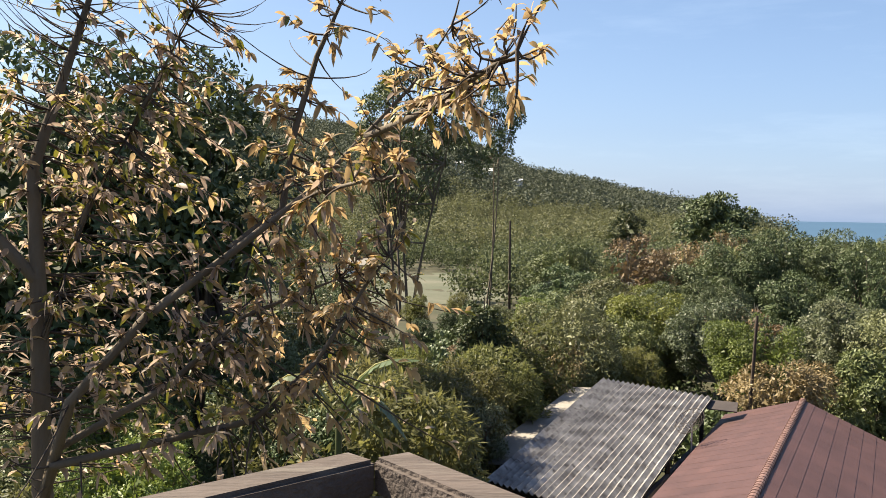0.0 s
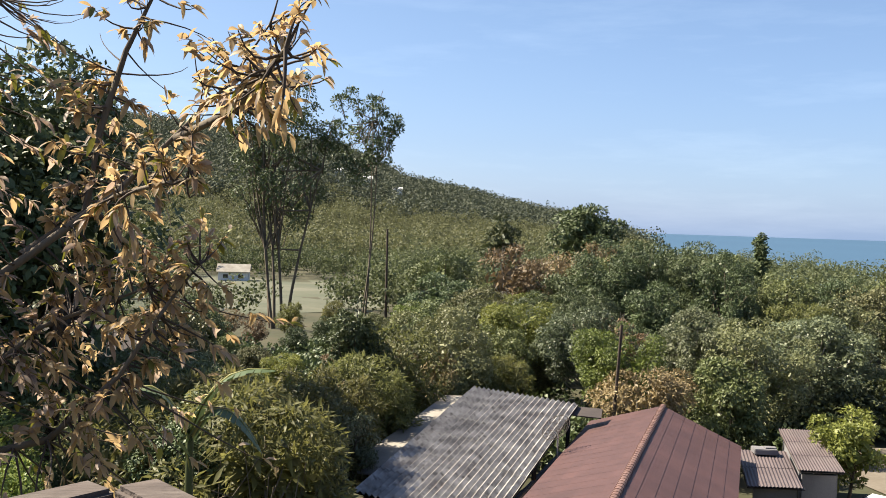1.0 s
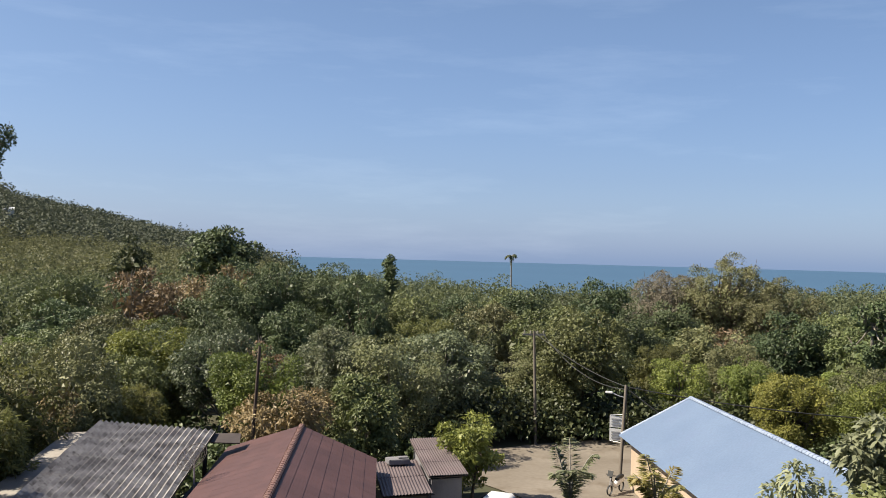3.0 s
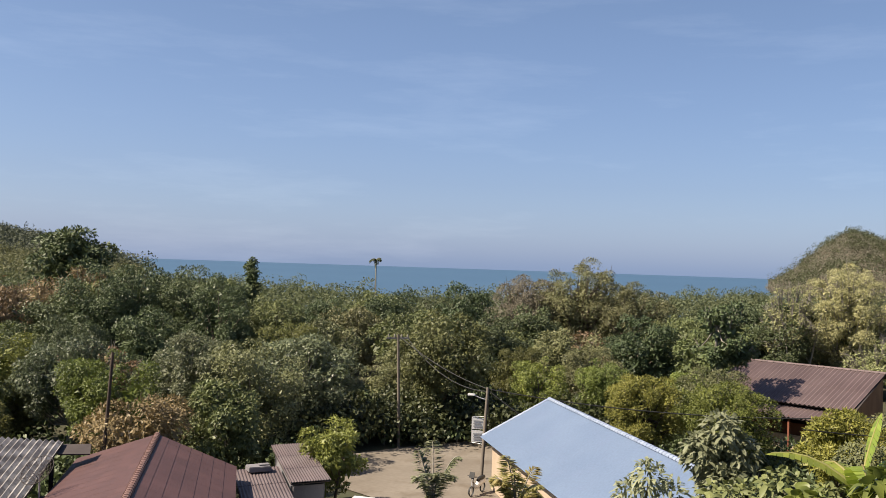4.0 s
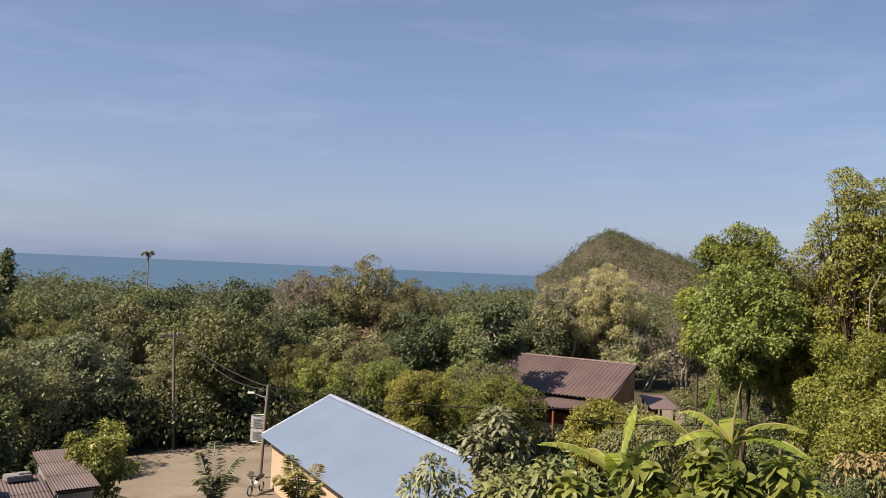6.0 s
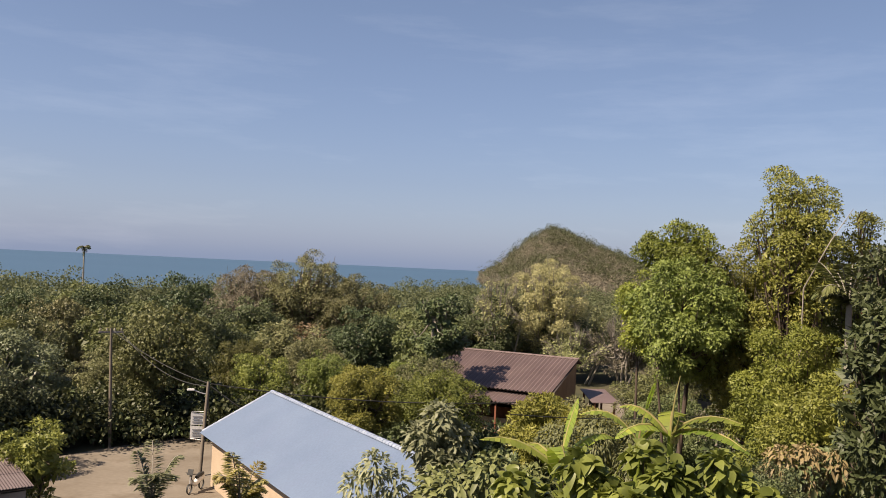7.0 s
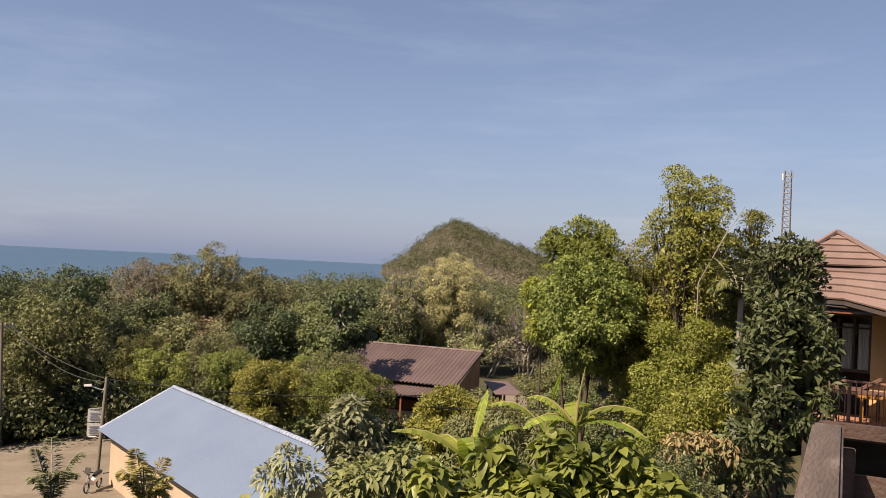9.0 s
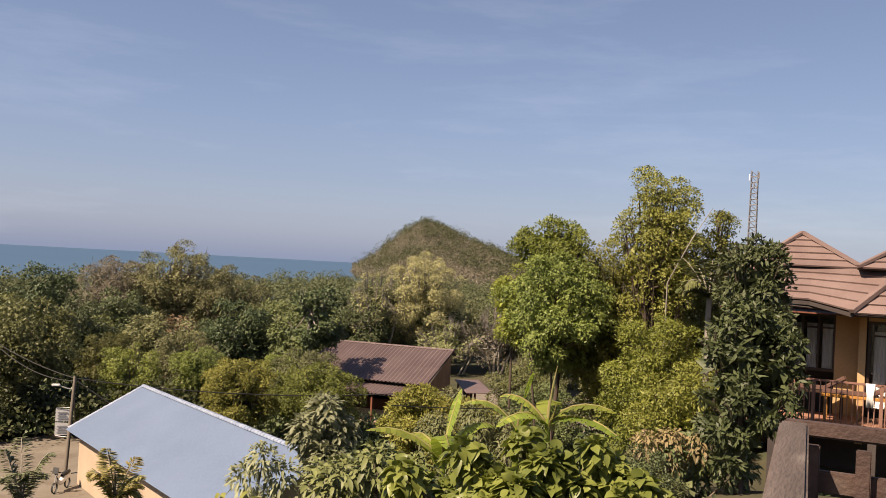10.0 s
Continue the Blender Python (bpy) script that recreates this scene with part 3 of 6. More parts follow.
for i, (x, y, top, radius, proto) in enumerate(CROWNS):
    spots.append((x, y))
    settle(proto, x, y, radius / 3.2, 1.9 * i, (top - float(ground_z(x, y))) / 7.0 / (radius / 3.2))
for _ in range(9000):
    a, r = radians(rng.uniform(7, 78)), math.sqrt(rng.uniform(50 ** 2, 118 ** 2))
    x, y = r * math.sin(a), r * math.cos(a)
    if any(math.hypot(x - c[0], y - c[1]) < q for c, q in NO_TREES) or (56.3 < math.degrees(a) < 69.5 and r < 101):
        continue
    if any((x - p[0]) ** 2 + (y - p[1]) ** 2 < 6.2 ** 2 for p in spots):
        continue
    spots.append((x, y))
    k = int(rng.choice(7, p=[0.26, 0.27, 0.29, 0.07, 0.06, 0.02, 0.03]))
    s = rng.uniform(0.78, 1.1)
    if r < 66:
        k = int(rng.choice([1, 2, 3, 4], p=[0.42, 0.3, 0.16, 0.12]))
    far_off = r > 74
    if far_off:
        k = int(rng.choice(4, p=[0.3, 0.31, 0.31, 0.08]))
        s = rng.uniform(0.85, 1.25)
    settle((WOOD_FAR if far_off else WOOD)[k], x, y, s, rng.uniform(0, 6.28), rng.uniform(0.85, 1.1))
for proto, x, y in zip(WOOD, (24.6, 30.9, 37.9, 43.4, 28, 20, 12), (60.0, 58.0, 55.0, 51.5, 62, 60, 58)):
    if proto.name not in used:
        first(proto, x, y)

# half-dry brown crowns and a few dark ones that rise among the rest
for i, (x, y) in enumerate([(27.82, 108.89), (28.37, 100.47), (36.22, 114.82), (22.11, 95.87), (36.53, 104.19), (19.16, 90.37)]):
    plant(WOOD_FAR[3], round(x, 1), round(y, 1), 1.15 + 0.12 * (i % 3), 1.1 * i, 1.15)
for i, (x, y) in enumerate([(26.31, 80.2), (30.27, 85.19), (34.86, 76.89)]):
    plant(WOOD[0], round(x, 1), round(y, 1), 1.35, 2.0 * i, 1.05)


def woods(name, label, seed, tries, rmin, rmax, azmin, azmax, gap, size, leaves, leaf_size, mat, zmax=1.0, keep=None, single=False):
    """Far woods as one mesh: ragged crowns of large leaf clumps on the ground."""
    rg = np.random.default_rng(seed)
    a = np.radians(rg.uniform(azmin, azmax, tries))
    r = np.sqrt(rg.uniform(rmin ** 2, rmax ** 2, tries))
    x, y = r * np.sin(a), r * np.cos(a)
    z = ground_z(x, y)
    ok = z > -0.6
    if keep is not None:
        ok &= keep(x, y)
    x, y, z = x[ok], y[ok], z[ok]
    N = len(x)
    s = size * rg.uniform(0.6, 1.25, N)
    c0 = np.repeat(np.stack([x, y, z], 1), leaves, 0)
    ss = np.repeat(s, leaves)[:, None]
    lump = np.repeat(rg.normal(size=(N, 5, 3)) * [0.42, 0.42, 0.2], leaves, 0)
    pick = lump[np.arange(len(lump)), rg.integers(0, 5, len(lump))]
    way = unit(rg.normal(size=(len(c0), 3)) + [0, 0, 0.4])
    c = c0 + (pick + way * 0.34 + [0, 0, 0.75]) * ss * [1, 1, zmax]
    d = unit(way * 0.6 + rg.normal(size=way.shape) * 0.7)
    nn = way + [0, 0, 0.4] + rg.normal(size=way.shape) * 0.35
    v, f = leaves_np(c, d, nn, leaf_size * rg.uniform(0.6, 1.3, len(c)), leaf_size * 0.75)
    if single:
        v = v.reshape(-1, 4, 3)[:, 1:].reshape(-1, 3)
        f = np.arange(len(v)).reshape(-1, 3)
    tagged(new(name, mesh_np(name, v, f, mat)), label, "woods", kind="stuff")


woods("woodland", "dense green coastal woodland behind the road", 21, 1500, 112, 330, 4, 78, 6, 4.4, 330, 0.62, LEAF_FAR, 1.05, single=True)
def off_field(x, y):
    """True outside the cleared field and away from the tall trees."""
    return (np.hypot((x + 10) / 20, (y - 152) / 33) > 1) & (np.hypot(x, y - 100) > 12)


woods("inland_thicket", "scrubby green trees round the cleared field", 28, 620, 108, 230, -22, 20, 6, 4.2, 230, 0.5, LEAF_FAR, 1.0, keep=off_field)
woods("inland_woods", "scrubby green trees on the flat below the ridge", 22, 1300, 215, 480, -22, 20, 6, 6.8, 270, 0.95, LEAF_FAR, 0.95, single=True)
woods("ridge_woods", "dark forest covering the inland ridge", 23, 5200, 430, 1000, -24, 24, 6, 9.0, 90, 2.0, LEAF_RIDGE, 0.9, single=True)
woods("headland_scrub", "dry brown scrub on the steep headland", 24, 5600, 330, 1000, 57.5, 76, 6, 5.5, 95, 1.15, LEAF_SCRUB, 0.8, single=True)
woods("headland_woods", "green tree tufts scattered over the headland", 30, 800, 480, 1000, 59.2, 76, 6, 8.5, 190, 1.25, LEAF_FAR, 0.85, single=True)


def open_ground(x, y):
    """True where neither road nor house stands."""
    ok = np.ones(len(x), bool)
    for cx, cy, q in ((33, 39.5, 9.0), (27, 35, 8), (62, 35, 8), (70, 27, 11), (14, 33, 5), (17, 39, 4), (6, 38, 6), (31, 27, 7), (29.5, 1, 5.5), (0, 0, 5.5), (13, 26, 5)):
        ok &= np.hypot(x - cx, y - cy) > q
    return ok


woods("undergrowth", "dense low undergrowth at the foot of the wood", 25, 1500, 42, 82, -20, 76, 2, 1.3, 70, 0.34, LEAF_DEEP, 0.9, keep=open_ground)
# very dark leaves give the black band of shade at the wood's foot
woods("roadside_thicket", "leafy thicket along the back of the road, coloured dark for the shade under the crowns", 27, 420, 54, 67, 22, 49, 2, 2.1, 110, 0.3, LEAF_DARK, 0.95, keep=open_ground)
woods("slope_cover", "low leafy ground cover on the slope", 26, 1500, 8, 44, -32, 78, 2, 0.85, 60, 0.24, LEAF_OLIVE, 0.8, keep=open_ground)


# ---- single trees that stand out ----
def lone(x, y, *a, **k):
    return tree(*a, loc=(x, y, float(ground_z(x, y))), **k)


def topped(x, y, top, name, label, seed, rx, base, *a, **k):
    """A lone tree whose crown reaches the height top and begins at the height base."""
    g = float(ground_z(x, y))
    return lone(x, y, name, label, seed, top - g, rx, max(0.3, base - g), *a, **k)


lone(-4.4, 100, "tree", "tall slender-stemmed tree with a high dark crown", 31, 28.6, 5.2, 9.5, 60, 1.1, 13000, 0.36, 0.17, LEAF_DEEP, BARK, 0.3, stems=5, core=30, twigs=60)
lone(4.6, 101, "tree", "tall leaning tree with an airy crown", 32, 27.5, 3.8, 15.5, 30, 0.85, 5600, 0.34, 0.16, LEAF_DEEP, BARK, 0.2, stems=2, core=40, twigs=50)
lone(2.0, 45.1, "tree", "dead stem wrapped in dark creepers", 54, 8.6, 1.0, 1.0, 26, 0.55, 6500, 0.2, 0.1, LEAF_DARK, BARK_DARK, 0.3)
lone(-11, 39, "tree", "massive dark tree behind the autumn tree", 33, 18.0, 4.6, 3.0, 34, 1.8, 9500, 0.42, 0.2, LEAF_DEEP, BARK_DARK, 0.35)
lone(-16, 36, "tree", "massive dark tree behind the autumn tree", 34, 19.0, 4.6, 3.0, 34, 1.8, 9000, 0.42, 0.2, LEAF_DEEP, BARK_DARK, 0.35)
lone(37.5, 124.7, "tree", "dark spreading tree that tops the wood", 35, 15.8, 5.0, 3.0, 30, 1.7, 7000, 0.55, 0.28, LEAF_DEEP, BARK, 0.3)
lone(27.8, 137, "tree", "narrow dark conical tree", 36, 14.6, 2.0, 1.5, 18, 1.2, 3600, 0.5, 0.25, LEAF_DEEP, BARK, 0.25)
lone(73.1, 142.8, "tree", "dark columnar tree standing above the wood", 37, 14.0, 0.95, 1.5, 16, 0.75, 3000, 0.42, 0.2, LEAF_DEEP, BARK, 0.2)
topped(78.0, 71.2, 13.0, "tree", "broad olive tree crowning the wood", 38, 5.0, 2.0, 110, 0.85, 26000, 0.24, 0.14, LEAF_OLIVE, BARK, 0.3, twigs=60, single=True)
topped(73.4, 75.7, 11.0, "tree", "broad brownish tree crowning the wood", 39, 4.2, 2.0, 70, 0.8, 13000, 0.23, 0.13, LEAF_SCRUB, BARK_GREY, 0.25, twigs=90, single=True)
topped(78.5, 63.9, 10.8, "tree", "broad green tree crowning the wood", 40, 4.2, 2.0, 80, 0.75, 18000, 0.23, 0.13, LEAF_OLIVE, BARK, 0.25, single=True)
topped(91.0, 46.2, 13.7, "tree", "yellow-green feathery tree with bare grey branches", 41, 4.0, 2.5, 100, 0.7, 24000, 0.22, 0.12, LEAF_PALE, BARK_GREY, 0.3, stems=4, twigs=110, single=True)
topped(87.0, 50.6, 11.2, "tree", "half-bare tree with pale grey branches", 42, 2.4, 3.0, 40, 0.7, 3600, 0.24, 0.1, LEAF_PALE, BARK_GREY, 0.3, stems=5, twigs=300)
topped(92.5, 38.4, 7.6, "tree", "half-bare grey twiggy tree", 43, 3.2, 1.0, 36, 0.9, 3600, 0.24, 0.1, LEAF_SCRUB, BARK_GREY, 0.28, stems=5, twigs=380)
topped(90.0, 42.5, 6.2, "tree", "half-bare grey twiggy tree", 143, 2.6, 0.8, 30, 0.8, 3600, 0.24, 0.1, LEAF_PALE, BARK_GREY, 0.25, stems=5, twigs=260)
topped(43.4, 34.5, 6.0, "tree", "dense rounded mango tree beside the blue roof", 44, 2.05, 1.3, 80, 0.44, 20000, 0.16, 0.075, LEAF_MANGO, BARK_DARK, 0.16, single=True)
topped(46.6, 31.1, 5.6, "tree", "dense rounded mango tree beside the blue roof", 45, 2.7, 1.2, 110, 0.45, 26000, 0.16, 0.075, LEAF_MANGO, BARK_DARK, 0.17, single=True)
topped(43.4, 22.5, 5.7, "tree", "tawny clipped shrub before the brown bungalow", 46, 1.6, 1.0, 46, 0.5, 8000, 0.24, 0.07, LEAF_FEATHER, BARK, 0.12)
topped(56.6, 38.0, 10.2, "tree", "dark-crowned tree with pale forked limbs", 47, 1.9, 5.0, 20, 0.5, 3000, 0.26, 0.13, LEAF_DEEP, BARK_GREY, 0.24, stems=2, twigs=40)
topped(38.8, 8.9, 17.3, "tree", "tall leafy tree with a pointed crown", 48, 1.75, 7.5, 90, 0.5, 30000, 0.15, 0.075, LEAF_MANGO, BARK_DARK, 0.2, stems=2, twigs=60, single=True)
topped(41.0, 6.9, 15.5, "tree", "slim leafy tree beside the pointed one", 148, 0.75, 9.0, 26, 0.4, 5200, 0.15, 0.075, LEAF_MANGO, BARK_DARK, 0.13, twigs=60, single=True)
topped(36.6, 12.6, 12.9, "tree", "light green tree with large hanging leaves on thin trunks", 149, 2.1, 7.4, 90, 0.46, 21000, 0.17, 0.09, LEAF_BRIGHT, BARK_DARK, 0.15, stems=2, droop=0.6, single=True)
topped(41.5, 16.6, 12.3, "tree", "yellow-green tree beside the large-leaved one", 150, 0.95, 8.0, 30, 0.42, 7000, 0.15, 0.08, LEAF_LIME, BARK_DARK, 0.12, single=True)
topped(38.6, 13.7, 14.3, "tree", "tall tree with a flat-topped bright crown", 49, 1.65, 12.0, 52, 0.38, 9500, 0.15, 0.08, LEAF_LIME, BARK_DARK, 0.16, single=True, core=12)
topped(39.3, 11.2, 13.7, "tree", "leafy tree filling the gap beside the tall one", 50, 2.0, 5.0, 84, 0.5, 22000, 0.16, 0.08, LEAF_FEATHER, BARK_DARK, 0.16, single=True)
topped(41.3, 7.4, 12.8, "tree", "leafy tree filling the gap beside the tall one", 51, 2.0, 4.0, 76, 0.5, 16000, 0.17, 0.08, LEAF_MANGO, BARK_DARK, 0.16, single=True)
topped(21.6, 3.15, 11.85, "tree", "dark large-leaved tree at the ochre house", 52, 1.12, 7.0, 64, 0.27, 7000, 0.19, 0.075, LEAF_DARK, BARK_DARK, 0.1, core=9, twigs=30)
topped(29.9, 6.9, 11.1, "tree", "olive tree with fine feathery leaves", 53, 1.65, 5.0, 84, 0.4, 24000, 0.14, 0.06, LEAF_LIME, BARK_DARK, 0.1, single=True)
topped(27.4, 5.7, 9.6, "tree", "green tree with fine feathery leaves", 54, 1.3, 5.6, 60, 0.38, 15000, 0.14, 0.06, LEAF_FEATHER, BARK_DARK, 0.1, single=True)
lone(16.6, 43.6, "tree", "tawny dry-leaved tree behind the red roof", 55, 5.4, 2.3, 0.6, 30, 0.7, 7500, 0.2, 0.09, LEAF_BROWN, BARK_GREY, 0.13)
lone(20.6, 43.0, "tree", "green loose-crowned tree behind the red roof", 56, 5.8, 1.8, 0.8, 30, 0.55, 5500, 0.22, 0.11, LEAF_MID, BARK_GREY, 0.12)
lone(24.0, 37.6, "tree", "small bright tree beside the brown shed", 57, 4.6, 1.5, 0.8, 26, 0.45, 4500, 0.19, 0.09, LEAF_BRIGHT, BARK, 0.09)

topped(23.6, 3.25, 13.3, "tree", "glossy dark green tree before the terracotta roof", 62, 0.85, 9.6, 40, 0.3, 6500, 0.16, 0.07, LEAF_DEEP, BARK_DARK, 0.08, core=9, twigs=20)
topped(42.6, 19.6, 5.3, "tree", "tawny clipped shrub before the brown bungalow", 58, 1.4, 1.0, 40, 0.48, 6500, 0.24, 0.07, LEAF_FEATHER, BARK, 0.12)
topped(47.5, 22.3, 4.6, "tree", "tawny clipped shrub before the brown bungalow", 59, 1.5, 0.8, 40, 0.48, 6500, 0.24, 0.07, LEAF_OLIVE, BARK, 0.12)

topped(47.2, 20.2, 4.2, "tree", "tawny feathery shrub beside the brown bungalow", 60, 1.5, 0.8, 40, 0.46, 6500, 0.24, 0.07, LEAF_FEATHER, BARK, 0.12)
topped(52.0, 24.6, 4.0, "tree", "tawny feathery shrub beside the brown bungalow", 61, 1.4, 0.5, 36, 0.46, 6000, 0.24, 0.07, LEAF_OLIVE, BARK, 0.12)

# the overgrown slope on the inland side
sr = np.random.default_rng(77)
placed = []
KEEP_OUT = [((8, 38), 5), ((11, 32), 7), ((-14, 58), 6), ((6, 44), 3), ((-11, 39), 2), ((-16, 36), 2), ((12, 45), 4)]
for _ in range(4000):
    a, r = radians(sr.uniform(-30, 16)), math.sqrt(sr.uniform(13 ** 2, 92 ** 2))
    x, y = r * math.sin(a), r * math.cos(a)
    gap = 3.3 if r < 34 else 4.8
    if (a > radians(2.5) and r < 24) or (r < 46 and x > 7.98 - 0.516 * (44.25 - y) - 2.6) or any(math.hypot(x - c[0], y - c[1]) < q for c, q in KEEP_OUT) or any((x - p[0]) ** 2 + (y - p[1]) ** 2 < gap * gap for p in placed):
        continue
    placed.append((x, y))
    low = 0.46 if r < 24 else 0.85 if r < 40 else 0.8
    az_ = math.degrees(a)
    if -18 < az_ < -10 and r > 16 or -7 < az_ < 4.5 and r > 46:
        low *= 0.66
    kind = int(sr.choice(7, p=[0.1, 0.3, 0.15, 0, 0.3, 0, 0.15] if r < 36 and x < -2.5 else [0, 0.12, 0.33, 0, 0.2, 0, 0.35] if r < 36 else [0.12, 0.2, 0.26, 0.06, 0.14, 0.07, 0.15]))
    proto = WOOD[kind] if r < 50 or kind > 2 else WOOD_FAR[kind]
    plant(proto, x, y, low * sr.uniform(0.75, 1.15), sr.uniform(0, 6.28), sr.uniform(0.9, 1.2), sink=0.2)

for x, y in ((-1.0, 33), (-2.6, 30), (0.6, 37.5), (-1.6, 27), (2.4, 41.5), (-4, 33), (4.0, 46), (-5.5, 29)):
    plant(WOOD[6], x, y, 1.0 + 0.1 * math.sin(x * 7), x * 3, 1.0, sink=0.1)


# ---- houses ----
def panels(roof, name, origin, along, down, n_along, n_down, mat, thick=0.02, waves=0, wave_h=0.03):
    """Roof sheets that share one mesh: a bent plate of along x down, laid in rows that overlap a little."""
    along, down, origin = Vector(along), Vector(down), Vector(origin)
    a, d = along / n_along, down / n_down
    nrm = a.cross(d).normalized()
    if nrm.z < 0:
        nrm = -nrm
    k = waves * 4 if waves else 1
    bm = bmesh.new()
    rows = []
    for lo in (0.0, thick):
        for e in (0.0, 1.0):
            row = []
            for i in range(k + 1):
                t = i / k
                h = wave_h * math.sin(2 * math.pi * waves * t) if waves else 0.0
                tt = t * 1.02
                row.append(bm.verts.new(a * tt + d * (e * 1.04) + nrm * (h - lo + (0.02 if waves else 0.012) * e + (0 if waves else 0.004 * t))))
            rows.append(row)
    for i in range(k):
        bm.faces.new((rows[0][i], rows[0][i + 1], rows[1][i + 1], rows[1][i]))
        bm.faces.new((rows[2][i], rows[3][i], rows[3][i + 1], rows[2][i + 1]))
        bm.faces.new((rows[1][i], rows[1][i + 1], rows[3][i + 1], rows[3][i]))
        bm.faces.new((rows[0][i], rows[2][i], rows[2][i + 1], rows[0][i + 1]))
    me = bm_mesh(name, bm, mat)
    for i in range(n_along):
        for j in range(n_down):
            part(name, me, roof, at=origin + a * i + d * j)


def caps(roof, p, q, n, radius, mat, name="ridge_cap"):
    """Half-round cap tiles in a row from p to q, each a little over the next."""
    p, q = Vector(p), Vector(q)
    d = (q - p) / n
    side = d.cross(Vector((0, 0, 1))).normalized()
    up = side.cross(d).normalized()
    bm = bmesh.new()
    rings = []
    for t, rr in ((0, radius), (1.08, radius * 1.18)):
        rings.append([bm.verts.new(d * t + side * math.cos(w) * rr + up * (math.sin(w) * rr * 0.8 - 0.02)) for w in [math.pi * i / 6 for i in range(7)]])
    for i in range(6):
        bm.faces.new((rings[0][i], rings[0][i + 1], rings[1][i + 1], rings[1][i]))
    bm.faces.new(rings[1])
    bm.faces.new(rings[0][::-1])
    me = bm_mesh(name, bm, mat)
    for i in range(n):
        part(name, me, roof, at=p + d * i)


def wall_plate(house, name, a, b, z0, z1, mat, thick=0.15, label=""):
    a, b = Vector((a[0], a[1], z0)), Vector((b[0], b[1], z0))
    up = Vector((0, 0, z1 - z0))
    return part(name, slab(name, [a, b, b + up, a + up], thick, mat), house, label)


def gable_house(name, label, apex, left, along, length, roof_mat, cap_mat, wall_mat, n_along, n_down, n_caps, inset=0.55, waves=0, wave_h=0.03, rake_caps=0, category="house"):
    """A long house with a ridge from apex along a direction; left is the far eave corner, the other side mirrors it."""
    A, L = Vector(apex), Vector(left)
    d = Vector((*along, 0)).normalized()
    R = Vector((2 * A.x - L.x, 2 * A.y - L.y, L.z))
    base = thing(name, (A.x, A.y, 0), label, category)
    roof = part("roof", slab("roof", [A + d * 0.02 - Vector((0, 0, 0.14)), L - Vector((0, 0, 0.1)), L + d * length - Vector((0, 0, 0.1)), A + d * length - Vector((0, 0, 0.14))], -0.04, DARK_WALL), base)
    far = part("roof_far_side", slab("roof_far_side", [A - Vector((0, 0, 0.14)), R - Vector((0, 0, 0.1)), R + d * length - Vector((0, 0, 0.1)), A + d * length - Vector((0, 0, 0.14))], 0.04, DARK_WALL), base)
    panels(roof, "roof_sheet", A, d * length, L - A, n_along, n_down, roof_mat, waves=waves, wave_h=wave_h)
    panels(far, "roof_sheet", A, d * length, R - A, n_along, n_down, roof_mat, waves=waves, wave_h=wave_h)
    caps(roof, A, A + d * length, n_caps, 0.13, cap_mat)
    if rake_caps:
        caps(roof, A, L, rake_caps, 0.1, cap_mat, "rake_cap")
        caps(far, A, R, rake_caps, 0.1, cap_mat, "rake_cap")
    f = 1 - inset / (A - L).to_2d().length
    Lw, Rw = A.lerp(L, f), A.lerp(R, f)
    zt = L.z + (A.z - L.z) * (1 - f) - 0.2
    o = d * inset
    wall_plate(base, "wall", Lw + o, Lw + d * (length - inset), 0, zt, wall_mat)
    wall_plate(base, "wall", Rw + d * (length - inset), Rw + o, 0, zt, wall_mat)
    for e in (o, d * (length - inset)):
        part("gable_wall", slab("gable_wall", [Vector((*(Lw + e).xy, 0)), Vector((*(Rw + e).xy, 0)), Vector((*(Rw + e).xy, zt)), Vector((*(A + e).xy, A.z - 0.3)), Vector((*(Lw + e).xy, zt))], 0.15, wall_mat), base)
    return base, Lw, zt


DIR = (-0.458, -0.889)
red_house, _, _ = gable_house("red_roofed_house", "low house with a dull red tiled gable roof", (15.6, 38.6, 4.22), (13.05, 41.03, 3.0), (-0.447, -0.894), 17.5, RED_TILE, RED_CAP, CREAM, 20, 7, 58)
blue_house, BW, bz = gable_house("blue_roofed_house", "cream house with a pale blue painted gable roof", (36.31, 35.35, 4.8), (33.1, 37.12, 2.8), DIR, 19.0, BLUE_PAINT, BLUE_CAP, CREAM, 1, 1, 64, rake_caps=13)
# shuttered window in the long cream wall of the blue house
bd = Vector((*DIR, 0)).normalized()
bn = Vector((bd.y, -bd.x, 0))
if bn.x > 0:
    bn = -bn
for s0 in (3.0, 7.5):
    c = Vector((BW.x, BW.y, 1.45)) + bd * s0 + bn * 0.05
    rot_b = Matrix.Translation(c) @ Matrix.Rotation(math.atan2(bd.y, bd.x), 4, 'Z')
    win = part("window", box("window", (1.3, 0.1, 1.1), rot_b, DARK_WOOD), blue_house, "brown louvred window")
    for i in range(8):
        part("slat", box("slat", (1.16, 0.05, 0.03), rot_b @ pose(0, 0.06, -0.45 + i * 0.128, 35), RAIL_BROWN, 0.004), win)

